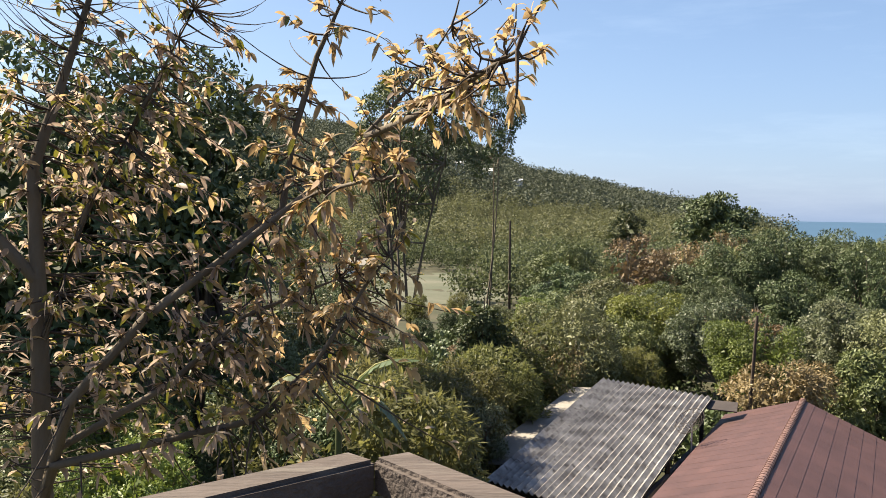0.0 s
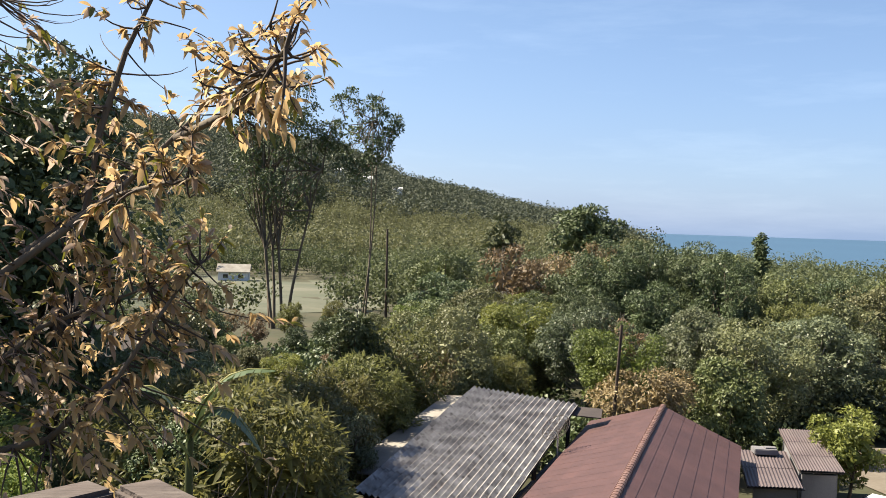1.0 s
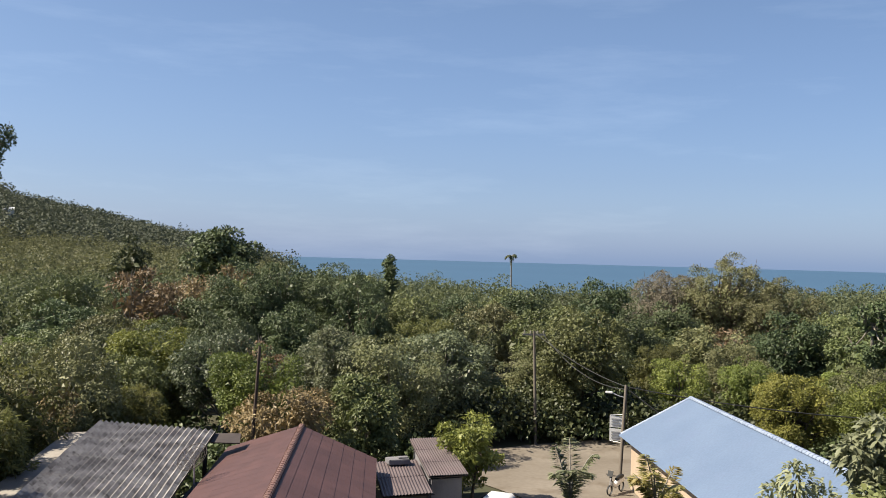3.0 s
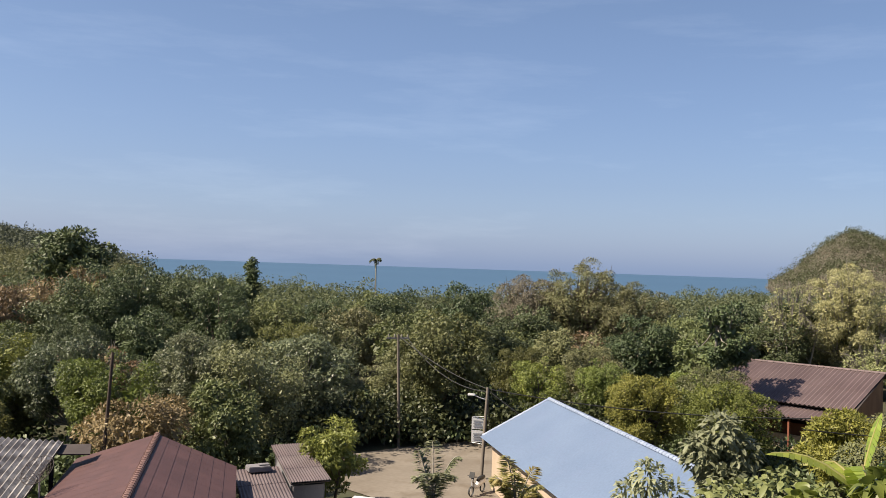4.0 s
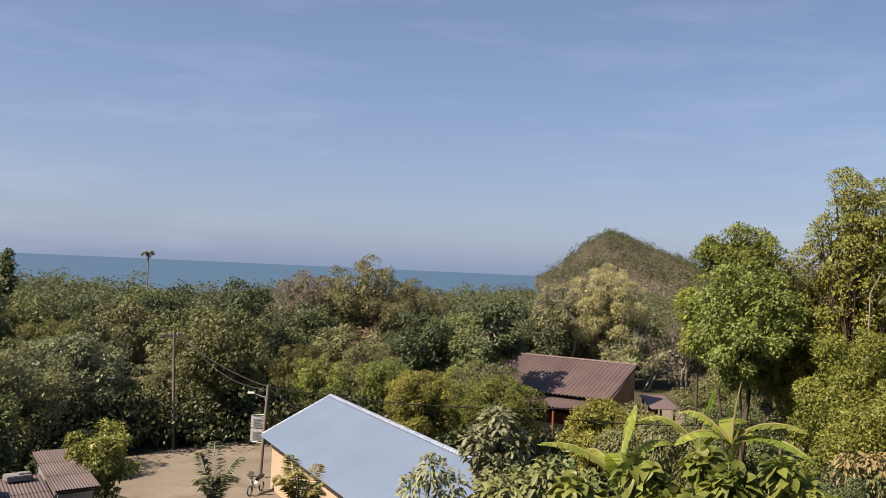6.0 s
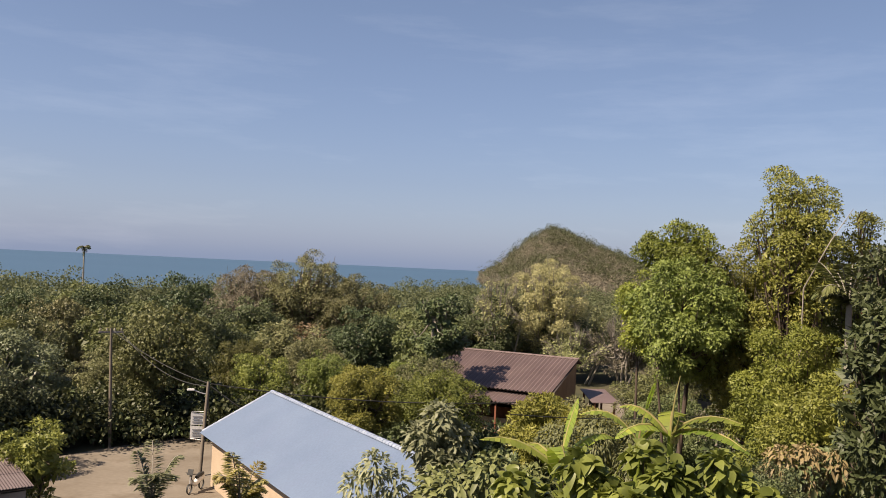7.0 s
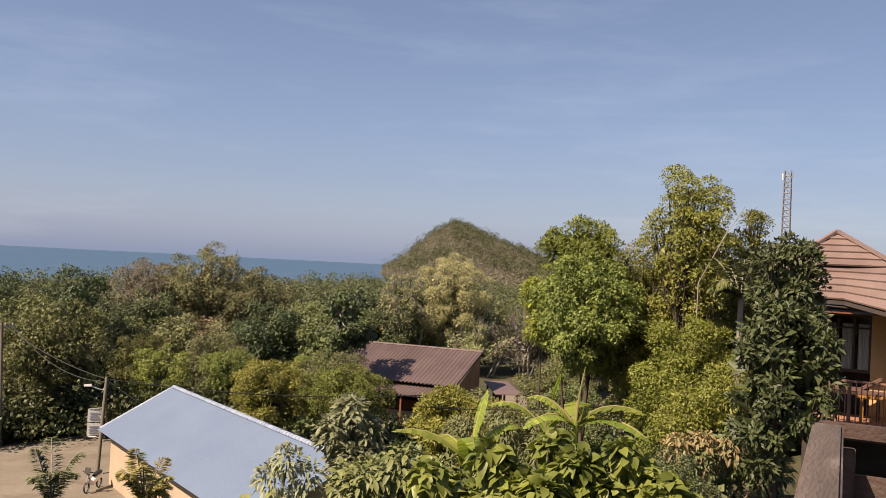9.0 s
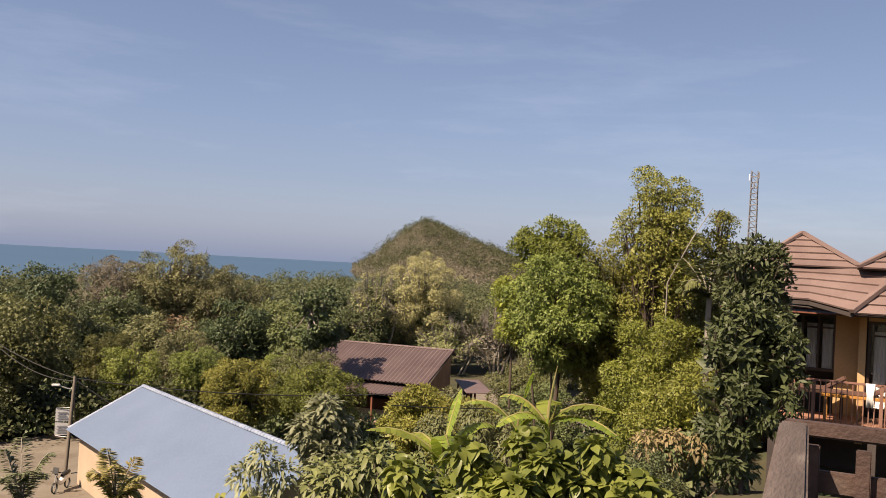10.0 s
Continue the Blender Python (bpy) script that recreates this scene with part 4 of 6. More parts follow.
# long open shed under corrugated fibre-cement sheets
tin = thing("open_shed", (7, 37, 0), "open shed under a weathered corrugated grey roof", "shed")
TL, TR = Vector((7.98, 44.25, 4.0)), Vector((12.12, 40.03, 4.0))
tin_down = Vector((-6.3, -12.2, -1.5))
tin_roof = part("roof", slab("roof", [TL - Vector((0, 0, .12)), TR - Vector((0, 0, .12)), TR + tin_down - Vector((0, 0, .12)), TL + tin_down - Vector((0, 0, .12))], -0.05, DARK_WALL), tin)
panels(tin_roof, "roof_sheet", TL, TR - TL, tin_down, 7, 6, TIN, waves=3, wave_h=0.06)
for t, s in ((0.06, 0.04), (0.94, 0.04), (0.06, 0.5), (0.94, 0.5), (0.06, 0.95), (0.94, 0.95)):
    p = TL.lerp(TR, t) + tin_down * s
    part("post", box("post", (0.16, 0.16, p.z - 0.1), Matrix.Translation((p.x, p.y, (p.z - 0.1) / 2)), DARK_WALL), tin)
q0, q1 = TL.lerp(TR, 0.93) + tin_down * 0.15, TL.lerp(TR, 0.93) + tin_down * 0.97
wall_plate(tin, "wall", q1, q0, 0, 2.2, GREY_WALL)
q2, q3 = TL.lerp(TR, 0.07) + tin_down * 0.1, TL.lerp(TR, 0.07) + tin_down * 0.97
wall_plate(tin, "wall", q2, q3, 0, 2.2, DARK_WALL)
part("awning", slab("awning", [TR + Vector((-.3, .3, -.15)), TR + Vector((1.0, -.5, -.12)), TR + Vector((.6, -1.6, -.3)), TR + Vector((-.5, -1.0, -.3))], 0.05, DARK_WALL), tin, "dark sheet awning")
lean = thing("lean_to_roof", (5, 41, 0), "pale flat sheet roof beside the open shed", "roof")
part("sheet", slab("sheet", [TL + Vector((-0.3, 0.4, -0.55)), TL + tin_down * 0.75 + Vector((-0.6, 0.3, -0.75)), TL + tin_down * 0.75 + Vector((-2.0, 1.0, -0.85)), TL + Vector((-1.3, 0.8, -0.6))], 0.06, CONCRETE), lean)
for s in (0.05, 0.4, 0.72):
    p = TL + tin_down * s + Vector((-1.1, 0.6, 0))
    part("post", box("post", (0.1, 0.1, p.z - 0.8), Matrix.Translation((p.x, p.y, (p.z - 0.8) / 2)), DARK_WALL), lean)


def dish(x, y, z):
    ob = thing("satellite_dish", (x, y, z), "grey mesh satellite dish on the shed roof edge", "satellite dish")
    m = Matrix.Translation((x, y, z + 0.6)) @ Matrix.Rotation(radians(-40), 4, 'Y') @ Matrix.Rotation(radians(20), 4, 'X')
    bowl = lambda q, a: m @ Vector((q * math.cos(a), q * math.sin(a), q * q * 0.45))
    wires = [([bowl(q, a) for a in np.linspace(0, 2 * np.pi, 25)], [0.016 if q > .6 else 0.008] * 25) for q in (.2, .34, .48, .62)]
    wires += [([bowl(q, a) for q in (.05, .25, .45, .62)], [0.009] * 4) for a in np.linspace(0, 2 * np.pi, 16, endpoint=False)]
    part("reflector", tubes("reflector", wires, DARK_WALL, 4), ob, "dark wire mesh bowl")
    part("mount", tubes("mount", [([(x, y, z - 0.6), (x, y, z + 0.1), (x, y, z + 0.6)], [0.035] * 3)], STEEL), ob)
    part("feed_arm", tubes("feed_arm", [([(x, y, z + 0.35), (x - .35, y - .1, z + .75), (x - .45, y - .1, z + 1.0)], [0.015] * 3)], STEEL), ob)


dish(9.9, 35.2, 3.3)

# brown shed by the road
shed = thing("brown_shed", (21.5, 37.5, 0), "small grey shed with a rusty brown sheet roof", "shed")
s_roof = part("roof", slab("roof", [(22.2, 40.6, 2.68), (19.8, 34.35, 2.42), (21.55, 34.0, 2.42), (23.9, 40.1, 2.68)], -0.04, DARK_WALL), shed)
panels(s_roof, "roof_sheet", (22.2, 40.6, 2.76), (1.75, -0.4, 0), (-2.4, -6.2, -0.27), 3, 3, BROWN_SHED, waves=5, wave_h=0.018)
s_low = part("porch_roof", slab("porch_roof", [(18.9, 38.0, 2.34), (17.0, 33.2, 2.14), (19.2, 32.8, 2.14), (21.0, 37.7, 2.34)], -0.04, DARK_WALL), shed)
panels(s_low, "roof_sheet", (18.9, 38.0, 2.41), (2.1, -0.35, 0), (-1.9, -4.8, -0.2), 3, 2, BROWN_SHED, waves=5, wave_h=0.018)
for a, b in (((20.1, 34.7), (21.4, 34.4)), ((21.4, 34.4), (23.6, 39.9)), ((23.6, 39.9), (22.4, 40.3)), ((22.4, 40.3), (20.1, 34.7)), ((17.5, 33.7), (19.1, 33.3))):
    wall_plate(shed, "wall", a, b, 0, 2.25 if a[1] > 34 else 2.05, GREY_WALL, 0.1)
part("door", slab("door", [(21.75, 35.1, 0.1), (22.15, 36.1, 0.1), (22.15, 36.1, 1.95), (21.75, 35.1, 1.95)], 0.05, DARK_WOOD), shed, "dark plank door")
acu = thing("water_tank", (19.75, 37.2, 2.4), "small white box tank on the shed roof", "tank")
tank_at = Matrix.Translation((19.75, 37.2, 2.56)) @ Matrix.Rotation(radians(-12), 4, 'Z')
part("body", box("body", (1.0, 0.7, 0.24), tank_at, GREY_WALL, 0.03), acu)
part("lid", box("lid", (0.5, 0.36, 0.05), tank_at @ pose(0.25, 0, 0.15), GREY_WALL, 0.02), acu)

# brown bungalow among the trees
bh = thing("brown_bungalow", (62, 35, 0), "brown corrugated-roofed bungalow with red-brown walls", "house")
B0, B1 = Vector((64.3, 41.3, 5.3)), Vector((65.3, 30.6, 5.3))
e0, e1 = Vector((58.4, 40.7, 3.2)), Vector((59.4, 29.8, 3.2))
b_roof = part("roof", slab("roof", [B0 - Vector((0, 0, .1)), e0 - Vector((0, 0, .1)), e1 - Vector((0, 0, .1)), B1 - Vector((0, 0, .1))], -0.04, DARK_WALL), bh)
panels(b_roof, "roof_sheet", B0, B1 - B0, e0 - B0, 11, 2, BROWN_ROOF, waves=3, wave_h=0.06)
g0 = B0 + Vector((0.7, 0.05, -0.35))
g1 = B1 + Vector((0.7, 0.05, -0.35))
b_far = part("roof_far_side", slab("roof_far_side", [B0 - Vector((0, 0, .1)), g0 - Vector((0, 0, .1)), g1 - Vector((0, 0, .1)), B1 - Vector((0, 0, .1))], 0.04, DARK_WALL), bh)
panels(b_far, "roof_sheet", B0, B1 - B0, g0 - B0, 11, 1, BROWN_ROOF, waves=3, wave_h=0.06)
caps(b_roof, B0, B1, 22, 0.12, BROWN_ROOF)
v_roof = part("verandah_roof", slab("verandah_roof", [e0 + Vector((.3, 0, -.35)), e0 + Vector((-1.7, -.2, -.85)), e1 + Vector((-1.7, .8, -.85)), e1 + Vector((.3, 1.2, -.35))], -0.04, DARK_WALL), bh)
panels(v_roof, "roof_sheet", e0 + Vector((.3, 0, -.27)), e1 - e0 + Vector((0, 1.2, 0)), (-2.0, -.2, -.5), 11, 1, BROWN_ROOF, waves=3, wave_h=0.05)
wall_plate(bh, "wall", (59.3, 30.6), (58.6, 40.4), 0, 0.95, CREAM, label="low cream wall")
wall_plate(bh, "wall", (59.6, 30.6), (58.9, 40.4), 0.95, 1.75, RED_WOOD, label="red-brown boarded wall")
wall_plate(bh, "wall", (61.2, 30.8), (60.3, 40.4), 0, 3.4, DARK_WALL)
part("gable_wall", slab("gable_wall", [(60.0, 30.5, 0), (65.5, 31.0, 0), (65.5, 31.0, 4.95), (60.0, 30.5, 3.1)], 0.15, GABLE_WOOD), bh, "orange-brown boarded gable wall")
part("back_wall", slab("back_wall", [(65.5, 31.0, 0), (64.6, 41.0, 0), (64.6, 41.0, 4.9), (65.5, 31.0, 4.9)], -0.15, GABLE_WOOD), bh)
for yy in (31, 33.5, 36, 38.5):
    part("post", box("post", (0.14, 0.14, 2.5), Matrix.Translation((57.9 + (yy - 31) * -0.09, yy, 1.25)), RED_WOOD), bh)
side = thing("side_hut", (67, 29, 0), "low hut with a brown sheet roof by the bungalow", "hut")
sh_r = part("roof", slab("roof", [(64.4, 28.9, 2.2), (67.6, 31.4, 2.7), (69.0, 29.9, 2.7), (65.8, 27.2, 2.2)], 0.05, BROWN_ROOF), side)
for x, y, h in ((64.9, 28.9, 2.2), (67.5, 31.0, 2.6), (68.5, 29.9, 2.6), (65.9, 27.7, 2.2)):
    part("post", box("post", (0.14, 0.14, h), Matrix.Translation((x, y, h / 2)), RED_WOOD), side)
part("wall", slab("wall", [(65.4, 28.9, 0), (67.4, 30.5, 0), (67.4, 30.5, 2.55), (65.4, 28.9, 2.2)], 0.1, DARK_WALL), side)

# dark timber hut on the inland slope
hut = thing("dark_hut", (-14.5, 58.5, 0), "dark timber hut half hidden by leaves", "hut")
part("wall", box("wall", (7.0, 4.0, 3.4), Matrix.Translation((-14.8, 59.5, 1.7)), DARK_WALL, 0.03), hut)
part("roof", slab("roof", [(-18.9, 56.8, 3.3), (-10.7, 56.8, 3.3), (-10.7, 59.6, 4.9), (-18.9, 59.6, 4.9)], 0.08, DARK_WALL), hut)
part("roof", slab("roof", [(-18.9, 62.4, 3.3), (-10.7, 62.4, 3.3), (-10.7, 59.6, 4.9), (-18.9, 59.6, 4.9)], 0.08, DARK_WALL), hut)
part("door", box("door", (0.9, 0.08, 2.0), Matrix.Translation((-13.4, 57.46, 1.0)), DARK_WOOD), hut)


def small_house(x, y, w, dp, h, rise, roof_mat, label):
    z = float(ground_z(x, y))
    ob = thing("far_house", (x, y, z), label, "house", "far houses")
    part("wall", box("wall", (w, dp, h + 2), Matrix.Translation((x, y, z + h / 2 - 1)), WHITE, 0.02), ob)
    for s in (-1, 1):
        part("roof", slab("roof", [(x - w * .56, y + s * dp * .62, z + h - .1), (x + w * .56, y + s * dp * .62, z + h - .1), (x + w * .56, y, z + h + rise), (x - w * .56, y, z + h + rise)], 0.1 * s, roof_mat), ob)
    for i in (-1, 1):
        part("window", box("window", (w * .16, 0.1, h * .35), Matrix.Translation((x + i * w * .25, y - dp / 2 - .03, z + h * .5)), DARK_WOOD), ob)


small_house(-16.1, 176, 5.6, 4.0, 1.9, 1.3, CONCRETE, "pale sheet-roofed hut at the dry field")
for x, y, w in ((-4.2, 560, 8), (27, 570, 7), (47, 575, 6), (10, 556, 6)):
    small_house(x, y, w, 6, 8, 1.6, WHITE, "white hillside house among the forest")


# ---- ochre house with the terrace ----
oh = thing("ochre_house", (31, 1, 6.5), "ochre rendered house with terracotta roofs and a terrace", "house")
wall_plate(oh, "wall", (29.5, 0.86), (29.5, 1.52), 7.5, 11.5, OCHRE, 0.2)
wall_plate(oh, "wall", (29.5, 3.38), (29.5, 4.4), 7.5, 11.5, OCHRE, 0.2)
wall_plate(oh, "wall", (29.5, 1.52), (29.5, 3.38), 11.22, 11.5, OCHRE, 0.2)
wall_plate(oh, "wall", (28.6, -2.2), (28.6, -1.0), 7.5, 11.5, OCHRE, 0.2)
wall_plate(oh, "wall", (28.6, -1.0), (28.6, 0.62), 11.1, 11.5, OCHRE, 0.2)
wall_plate(oh, "wall", (28.7, 0.86), (29.5, 0.86), 7.5, 11.5, OCHRE, 0.2)
wall_plate(oh, "wall", (36, 4.4), (29.7, 4.4), 6.5, 11.5, OCHRE, 0.2)
# wall behind the windows, its dark colour standing in for the unlit room
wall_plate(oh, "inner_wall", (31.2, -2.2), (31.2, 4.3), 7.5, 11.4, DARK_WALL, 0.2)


def window(y0, y1, z0, z1, x, panes):
    w = part("window", box("window", (0.1, y1 - y0, 0.09), Matrix.Translation((x, (y0 + y1) / 2, z1 - 0.05)), DARK_WOOD), oh, "dark wooden window with pale curtains")
    part("frame", box("frame", (0.1, y1 - y0, 0.09), Matrix.Translation((x, (y0 + y1) / 2, z0 + 0.045)), DARK_WOOD), w)
    part("transom", box("transom", (0.07, y1 - y0, 0.05), Matrix.Translation((x, (y0 + y1) / 2, z1 - 0.42)), DARK_WOOD), w)
    for i in range(panes + 1):
        part("mullion", box("mullion", (0.08, 0.07, z1 - z0), Matrix.Translation((x + 0.004, y0 + (y1 - y0) * i / panes, (z0 + z1) / 2)), DARK_WOOD), w)
    for i in range(panes):
        a, b = y0 + (y1 - y0) * i / panes, y0 + (y1 - y0) * (i + 1) / panes
        pn = part("pane", box("pane", (0.012, b - a, z1 - z0), Matrix.Translation((x + 0.02, (a + b) / 2, (z0 + z1) / 2)), GLASS, 0), w)
        pn.visible_shadow = False
        t = np.linspace(0, 1, 15)
        line = np.stack([x + 0.07 + 0.025 * np.sin(t * 26), a + (b - a) * (0.08 + 0.66 * t)], 1)
        v = np.concatenate([np.c_[line, np.full(15, z0 + 0.02)], np.c_[line, np.full(15, z1 - 0.3)]])
        f = [(k, k + 1, 16 + k, 15 + k) for k in range(14)]
        part("curtain", mesh_np("curtain", v, f, CLOTH), w, "pale hanging curtain")


window(1.55, 3.35, 9.45, 11.2, 29.55, 4)
window(-0.95, 0.58, 8.5, 11.1, 28.7, 3)


def tiled_face(roof, corners, courses, mat, thick=0.05):
    """Courses of shingles from eave to top over a face (eave a, eave b, top b, top a), each lapping the one below."""
    a, b, c, d = (Vector(v) for v in corners)
    for i in range(courses):
        s, t = i / courses, (i + 1.12) / courses
        t = min(t, 1.0)
        nrm = (b - a).cross(d - a).normalized()
        if nrm.z < 0:
            nrm = -nrm
        lift = nrm * 0.07
        pts = [a.lerp(d, s) + lift, b.lerp(c, s) + lift, b.lerp(c, t) + nrm * 0.012, a.lerp(d, t) + nrm * 0.012]
        if (pts[2] - pts[3]).length < 0.03:
            pts = pts[:3]
        part("shingle_course", slab("shingle_course", pts, -thick, mat), roof)


def gablet(y0, y1, yc, x0, z_eave, z_top, depth, courses):
    """A small hipped cap roof: one face to the front, two to the sides."""
    top = Vector((x0 + depth, yc, z_top))
    r = part("cap_roof", slab("cap_roof", [(x0 + .08, y0 - .03, z_eave), (x0 + .08, y1 + .03, z_eave), top - Vector((0, 0, .1))], 0.03, DARK_WALL), oh)
    tiled_face(r, [(x0, y1, z_eave), (x0, y0, z_eave), top, top], courses, HOUSE_TILE)
    tiled_face(r, [(x0 + 2 * depth, y1, z_eave), (x0, y1, z_eave), top, top], courses, HOUSE_TILE)
    tiled_face(r, [(x0, y0, z_eave), (x0 + 2 * depth, y0, z_eave), top, top], courses, HOUSE_TILE)
    for q in ((x0, y0), (x0, y1)):
        part("hip_cap", bar_between((q[0] - .04, q[1], z_eave + .07), top + Vector((0, 0, .09)), 0.16, 0.09, HOUSE_TILE, "hip_cap"), r)


gablet(0.85, 3.9, 2.62, 28.7, 12.6, 13.62, 1.3, 5)
gablet(-2.3, 0.95, -0.6, 28.0, 12.6, 13.55, 1.3, 5)
sk = part("skirt_roof", slab("skirt_roof", [(27.5, .9, 11.35), (27.5, 4.9, 11.55), (29.0, 4.6, 12.5), (29.0, .9, 12.5)], 0.04, DARK_WALL), oh)
tiled_face(sk, [(27.5, 4.9, 11.64), (27.5, 2.2, 11.62), (28.9, 2.2, 12.6), (28.9, 4.5, 12.6)], 5, HOUSE_TILE)
tiled_face(sk, [(27.5, 2.2, 11.62), (26.95, 1.0, 11.37), (28.4, -0.3, 12.6), (28.9, 2.2, 12.6)], 5, HOUSE_TILE)
sk2 = part("skirt_roof", slab("skirt_roof", [(26.9, -2.6, 11.3), (26.9, 0.9, 11.3), (28.3, -.4, 12.5), (28.3, -2.6, 12.5)], 0.04, DARK_WALL), oh)
tiled_face(sk2, [(26.9, 0.98, 11.32), (26.9, -2.6, 11.32), (28.3, -2.6, 12.6), (28.3, -0.35, 12.6)], 5, HOUSE_TILE)
part("hip_cap", bar_between((26.82, 1.06, 11.4), (28.35, -0.35, 12.72), 0.2, 0.12, HOUSE_TILE, "hip_cap"), sk2)
part("soffit", slab("soffit", [(27.6, -2.5, 11.25), (27.6, 4.7, 11.3), (29.6, 4.7, 11.45), (29.6, -2.5, 11.45)], 0.04, RED_WOOD), oh)
# unseen ceiling and back wall, added to keep the sun out of the rooms
part("ceiling", slab("ceiling", [(28.5, -2.4, 11.5), (28.5, 4.5, 11.5), (36, 4.5, 11.5), (36, -2.4, 11.5)], 0.06, WHITE), oh)
wall_plate(oh, "back_wall", (33.0, -2.3), (33.0, 4.4), 6.5, 11.5, OCHRE, 0.2)
part("fascia", bar_between((27.52, 2.2, 11.54), (27.52, 4.9, 11.56), 0.04, 0.12, DARK_WALL), oh)
part("fascia", bar_between((26.98, 1.0, 11.28), (27.52, 2.2, 11.54), 0.04, 0.12, DARK_WALL), oh)
# terrace with rail, daybed and towel
part("terrace_floor", slab("terrace_floor", [(27.0, -2.2, 7.95), (27.0, 3.2, 7.95), (29.5, 3.2, 7.95), (29.5, -2.2, 7.95)], -0.25, TERRA_FLOOR), oh)
# open void under the terrace: walls and added columns coloured dark for its shade
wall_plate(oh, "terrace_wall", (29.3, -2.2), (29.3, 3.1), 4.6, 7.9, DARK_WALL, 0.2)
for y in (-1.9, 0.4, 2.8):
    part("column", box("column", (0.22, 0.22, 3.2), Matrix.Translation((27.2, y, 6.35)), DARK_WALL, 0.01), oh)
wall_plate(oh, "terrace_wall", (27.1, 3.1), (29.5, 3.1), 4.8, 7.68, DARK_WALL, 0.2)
rail = thing("terrace_rail", (27.1, 0, 7.95), "brown metal terrace balustrade with slim bars", "railing")
part("handrail", bar_between((27.1, -2.2, 9.38), (27.1, 2.9, 9.42), 0.07, 0.06, TERRACE_RAIL), rail)
part("bottom_rail", bar_between((27.1, -2.2, 8.1), (27.1, 2.9, 8.12), 0.05, 0.04, TERRACE_RAIL), rail)
part("handrail", bar_between((27.1, 2.9, 9.42), (29.4, 2.9, 9.75), 0.07, 0.06, TERRACE_RAIL), rail)
bal = box("baluster", (0.03, 0.03, 1.28), Matrix.Identity(4), TERRACE_RAIL, 0.004)
for i in range(36):
    part("baluster", bal, rail, at=(27.1, -2.1 + i * 0.138, 8.75))
for y in (-1.6, 0.2, 1.95, 2.9):
    part("post", box("post", (0.07, 0.07, 1.46), Matrix.Translation((27.1, y, 8.68)), TERRACE_RAIL, 0.006), rail)


def daybed(x, y, wood, label):
    ob = thing("sun_lounger", (x, y, 7.95), label, "sun lounger", "loungers on the terrace")
    part("frame", box("frame", (0.75, 1.9, 0.09), Matrix.Translation((x, y, 8.95)), wood, 0.015), ob)
    part("mattress", box("mattress", (0.68, 1.3, 0.09), Matrix.Translation((x, y + .3, 9.03)), DAYBED, 0.03), ob)
    part("backrest", box("backrest", (0.68, 0.75, 0.09), Matrix.Translation((x, y - .62, 9.2)) @ Matrix.Rotation(radians(-32), 4, 'X'), DAYBED, 0.03), ob)
    for sx in (-.32, .32):
        for sy in (-.85, .85):
            part("leg", box("leg", (0.08, 0.08, 0.98), Matrix.Translation((x + sx, y + sy, 8.43)), wood, 0.01), ob)


daybed(28.7, 2.1, DARK_WOOD, "dark sun lounger with a raised brown backrest")
daybed(28.0, 0.8, YELLOW_WOOD, "honey-coloured wooden sun lounger on the terrace")
tw = thing("towel", (27.1, 0.5, 9.0), "white towel hung over the terrace rail", "towel")
ty = np.linspace(0.38, 0.62, 9)
tv = np.concatenate([np.c_[27.05 + .02 * np.sin(ty * 60), ty, np.full(9, 9.44)], np.c_[27.0 + .03 * np.sin(ty * 50), ty * .7 + .15, np.full(9, 9.1)], np.c_[27.02 + .03 * np.sin(ty * 40), ty * .8 + .1, np.full(9, 8.78)]])
tow = part("cloth", mesh_np("cloth", tv, [(r * 9 + k, r * 9 + k + 1, r * 9 + 10 + k, r * 9 + 9 + k) for r in range(2) for k in range(8)], CLOTH), tw)
sol = tow.modifiers.new("thickness", 'SOLIDIFY')
sol.thickness = 0.02


# ---- deck with its rail ----
deck = thing("deck", (0.8, -0.4, 7.6), "weathered dark wooden viewing deck", "deck")
outline = [(-2.4, 0.35), (-0.17, 2.43), (0.85, 1.15), (2.3, 0.72), (4.68, 0.86), (4.72, -2.5), (-2.4, -2.5)]


def inside(x, y):
    c = False
    for (x0, y0), (x1, y1) in zip(outline, outline[1:] + outline[:1]):
        if (y0 > y) != (y1 > y) and x < (x1 - x0) * (y - y0) / (y1 - y0) + x0:
            c = not c
    return c


for i in range(52):
    x = -2.33 + i * 0.136
    ys = [y for y in np.arange(-2.5, 2.6, 0.02) if inside(x, y)]
    if ys:
        part("deck_board", box("deck_board", (0.128, ys[-1] - ys[0], 0.03), Matrix.Translation((x, (ys[0] + ys[-1]) / 2, 10.385)), DECK_WOOD, 0.004), deck)
for x, y in ((-2.2, 0.3), (-0.17, 2.3), (2.2, 0.6), (4.55, 0.75), (4.55, -2.3), (-2.2, -2.3)):
    g = float(ground_z(x, y)) - 0.2
    part("stilt", box("stilt", (0.16, 0.16, 10.36 - g), Matrix.Translation((x, y, (10.36 + g) / 2)), DECK_WOOD, 0.01), deck)
dr = thing("deck_rail", (0.8, 0.8, 10.4), "weathered wooden deck rail with broad top boards", "railing")


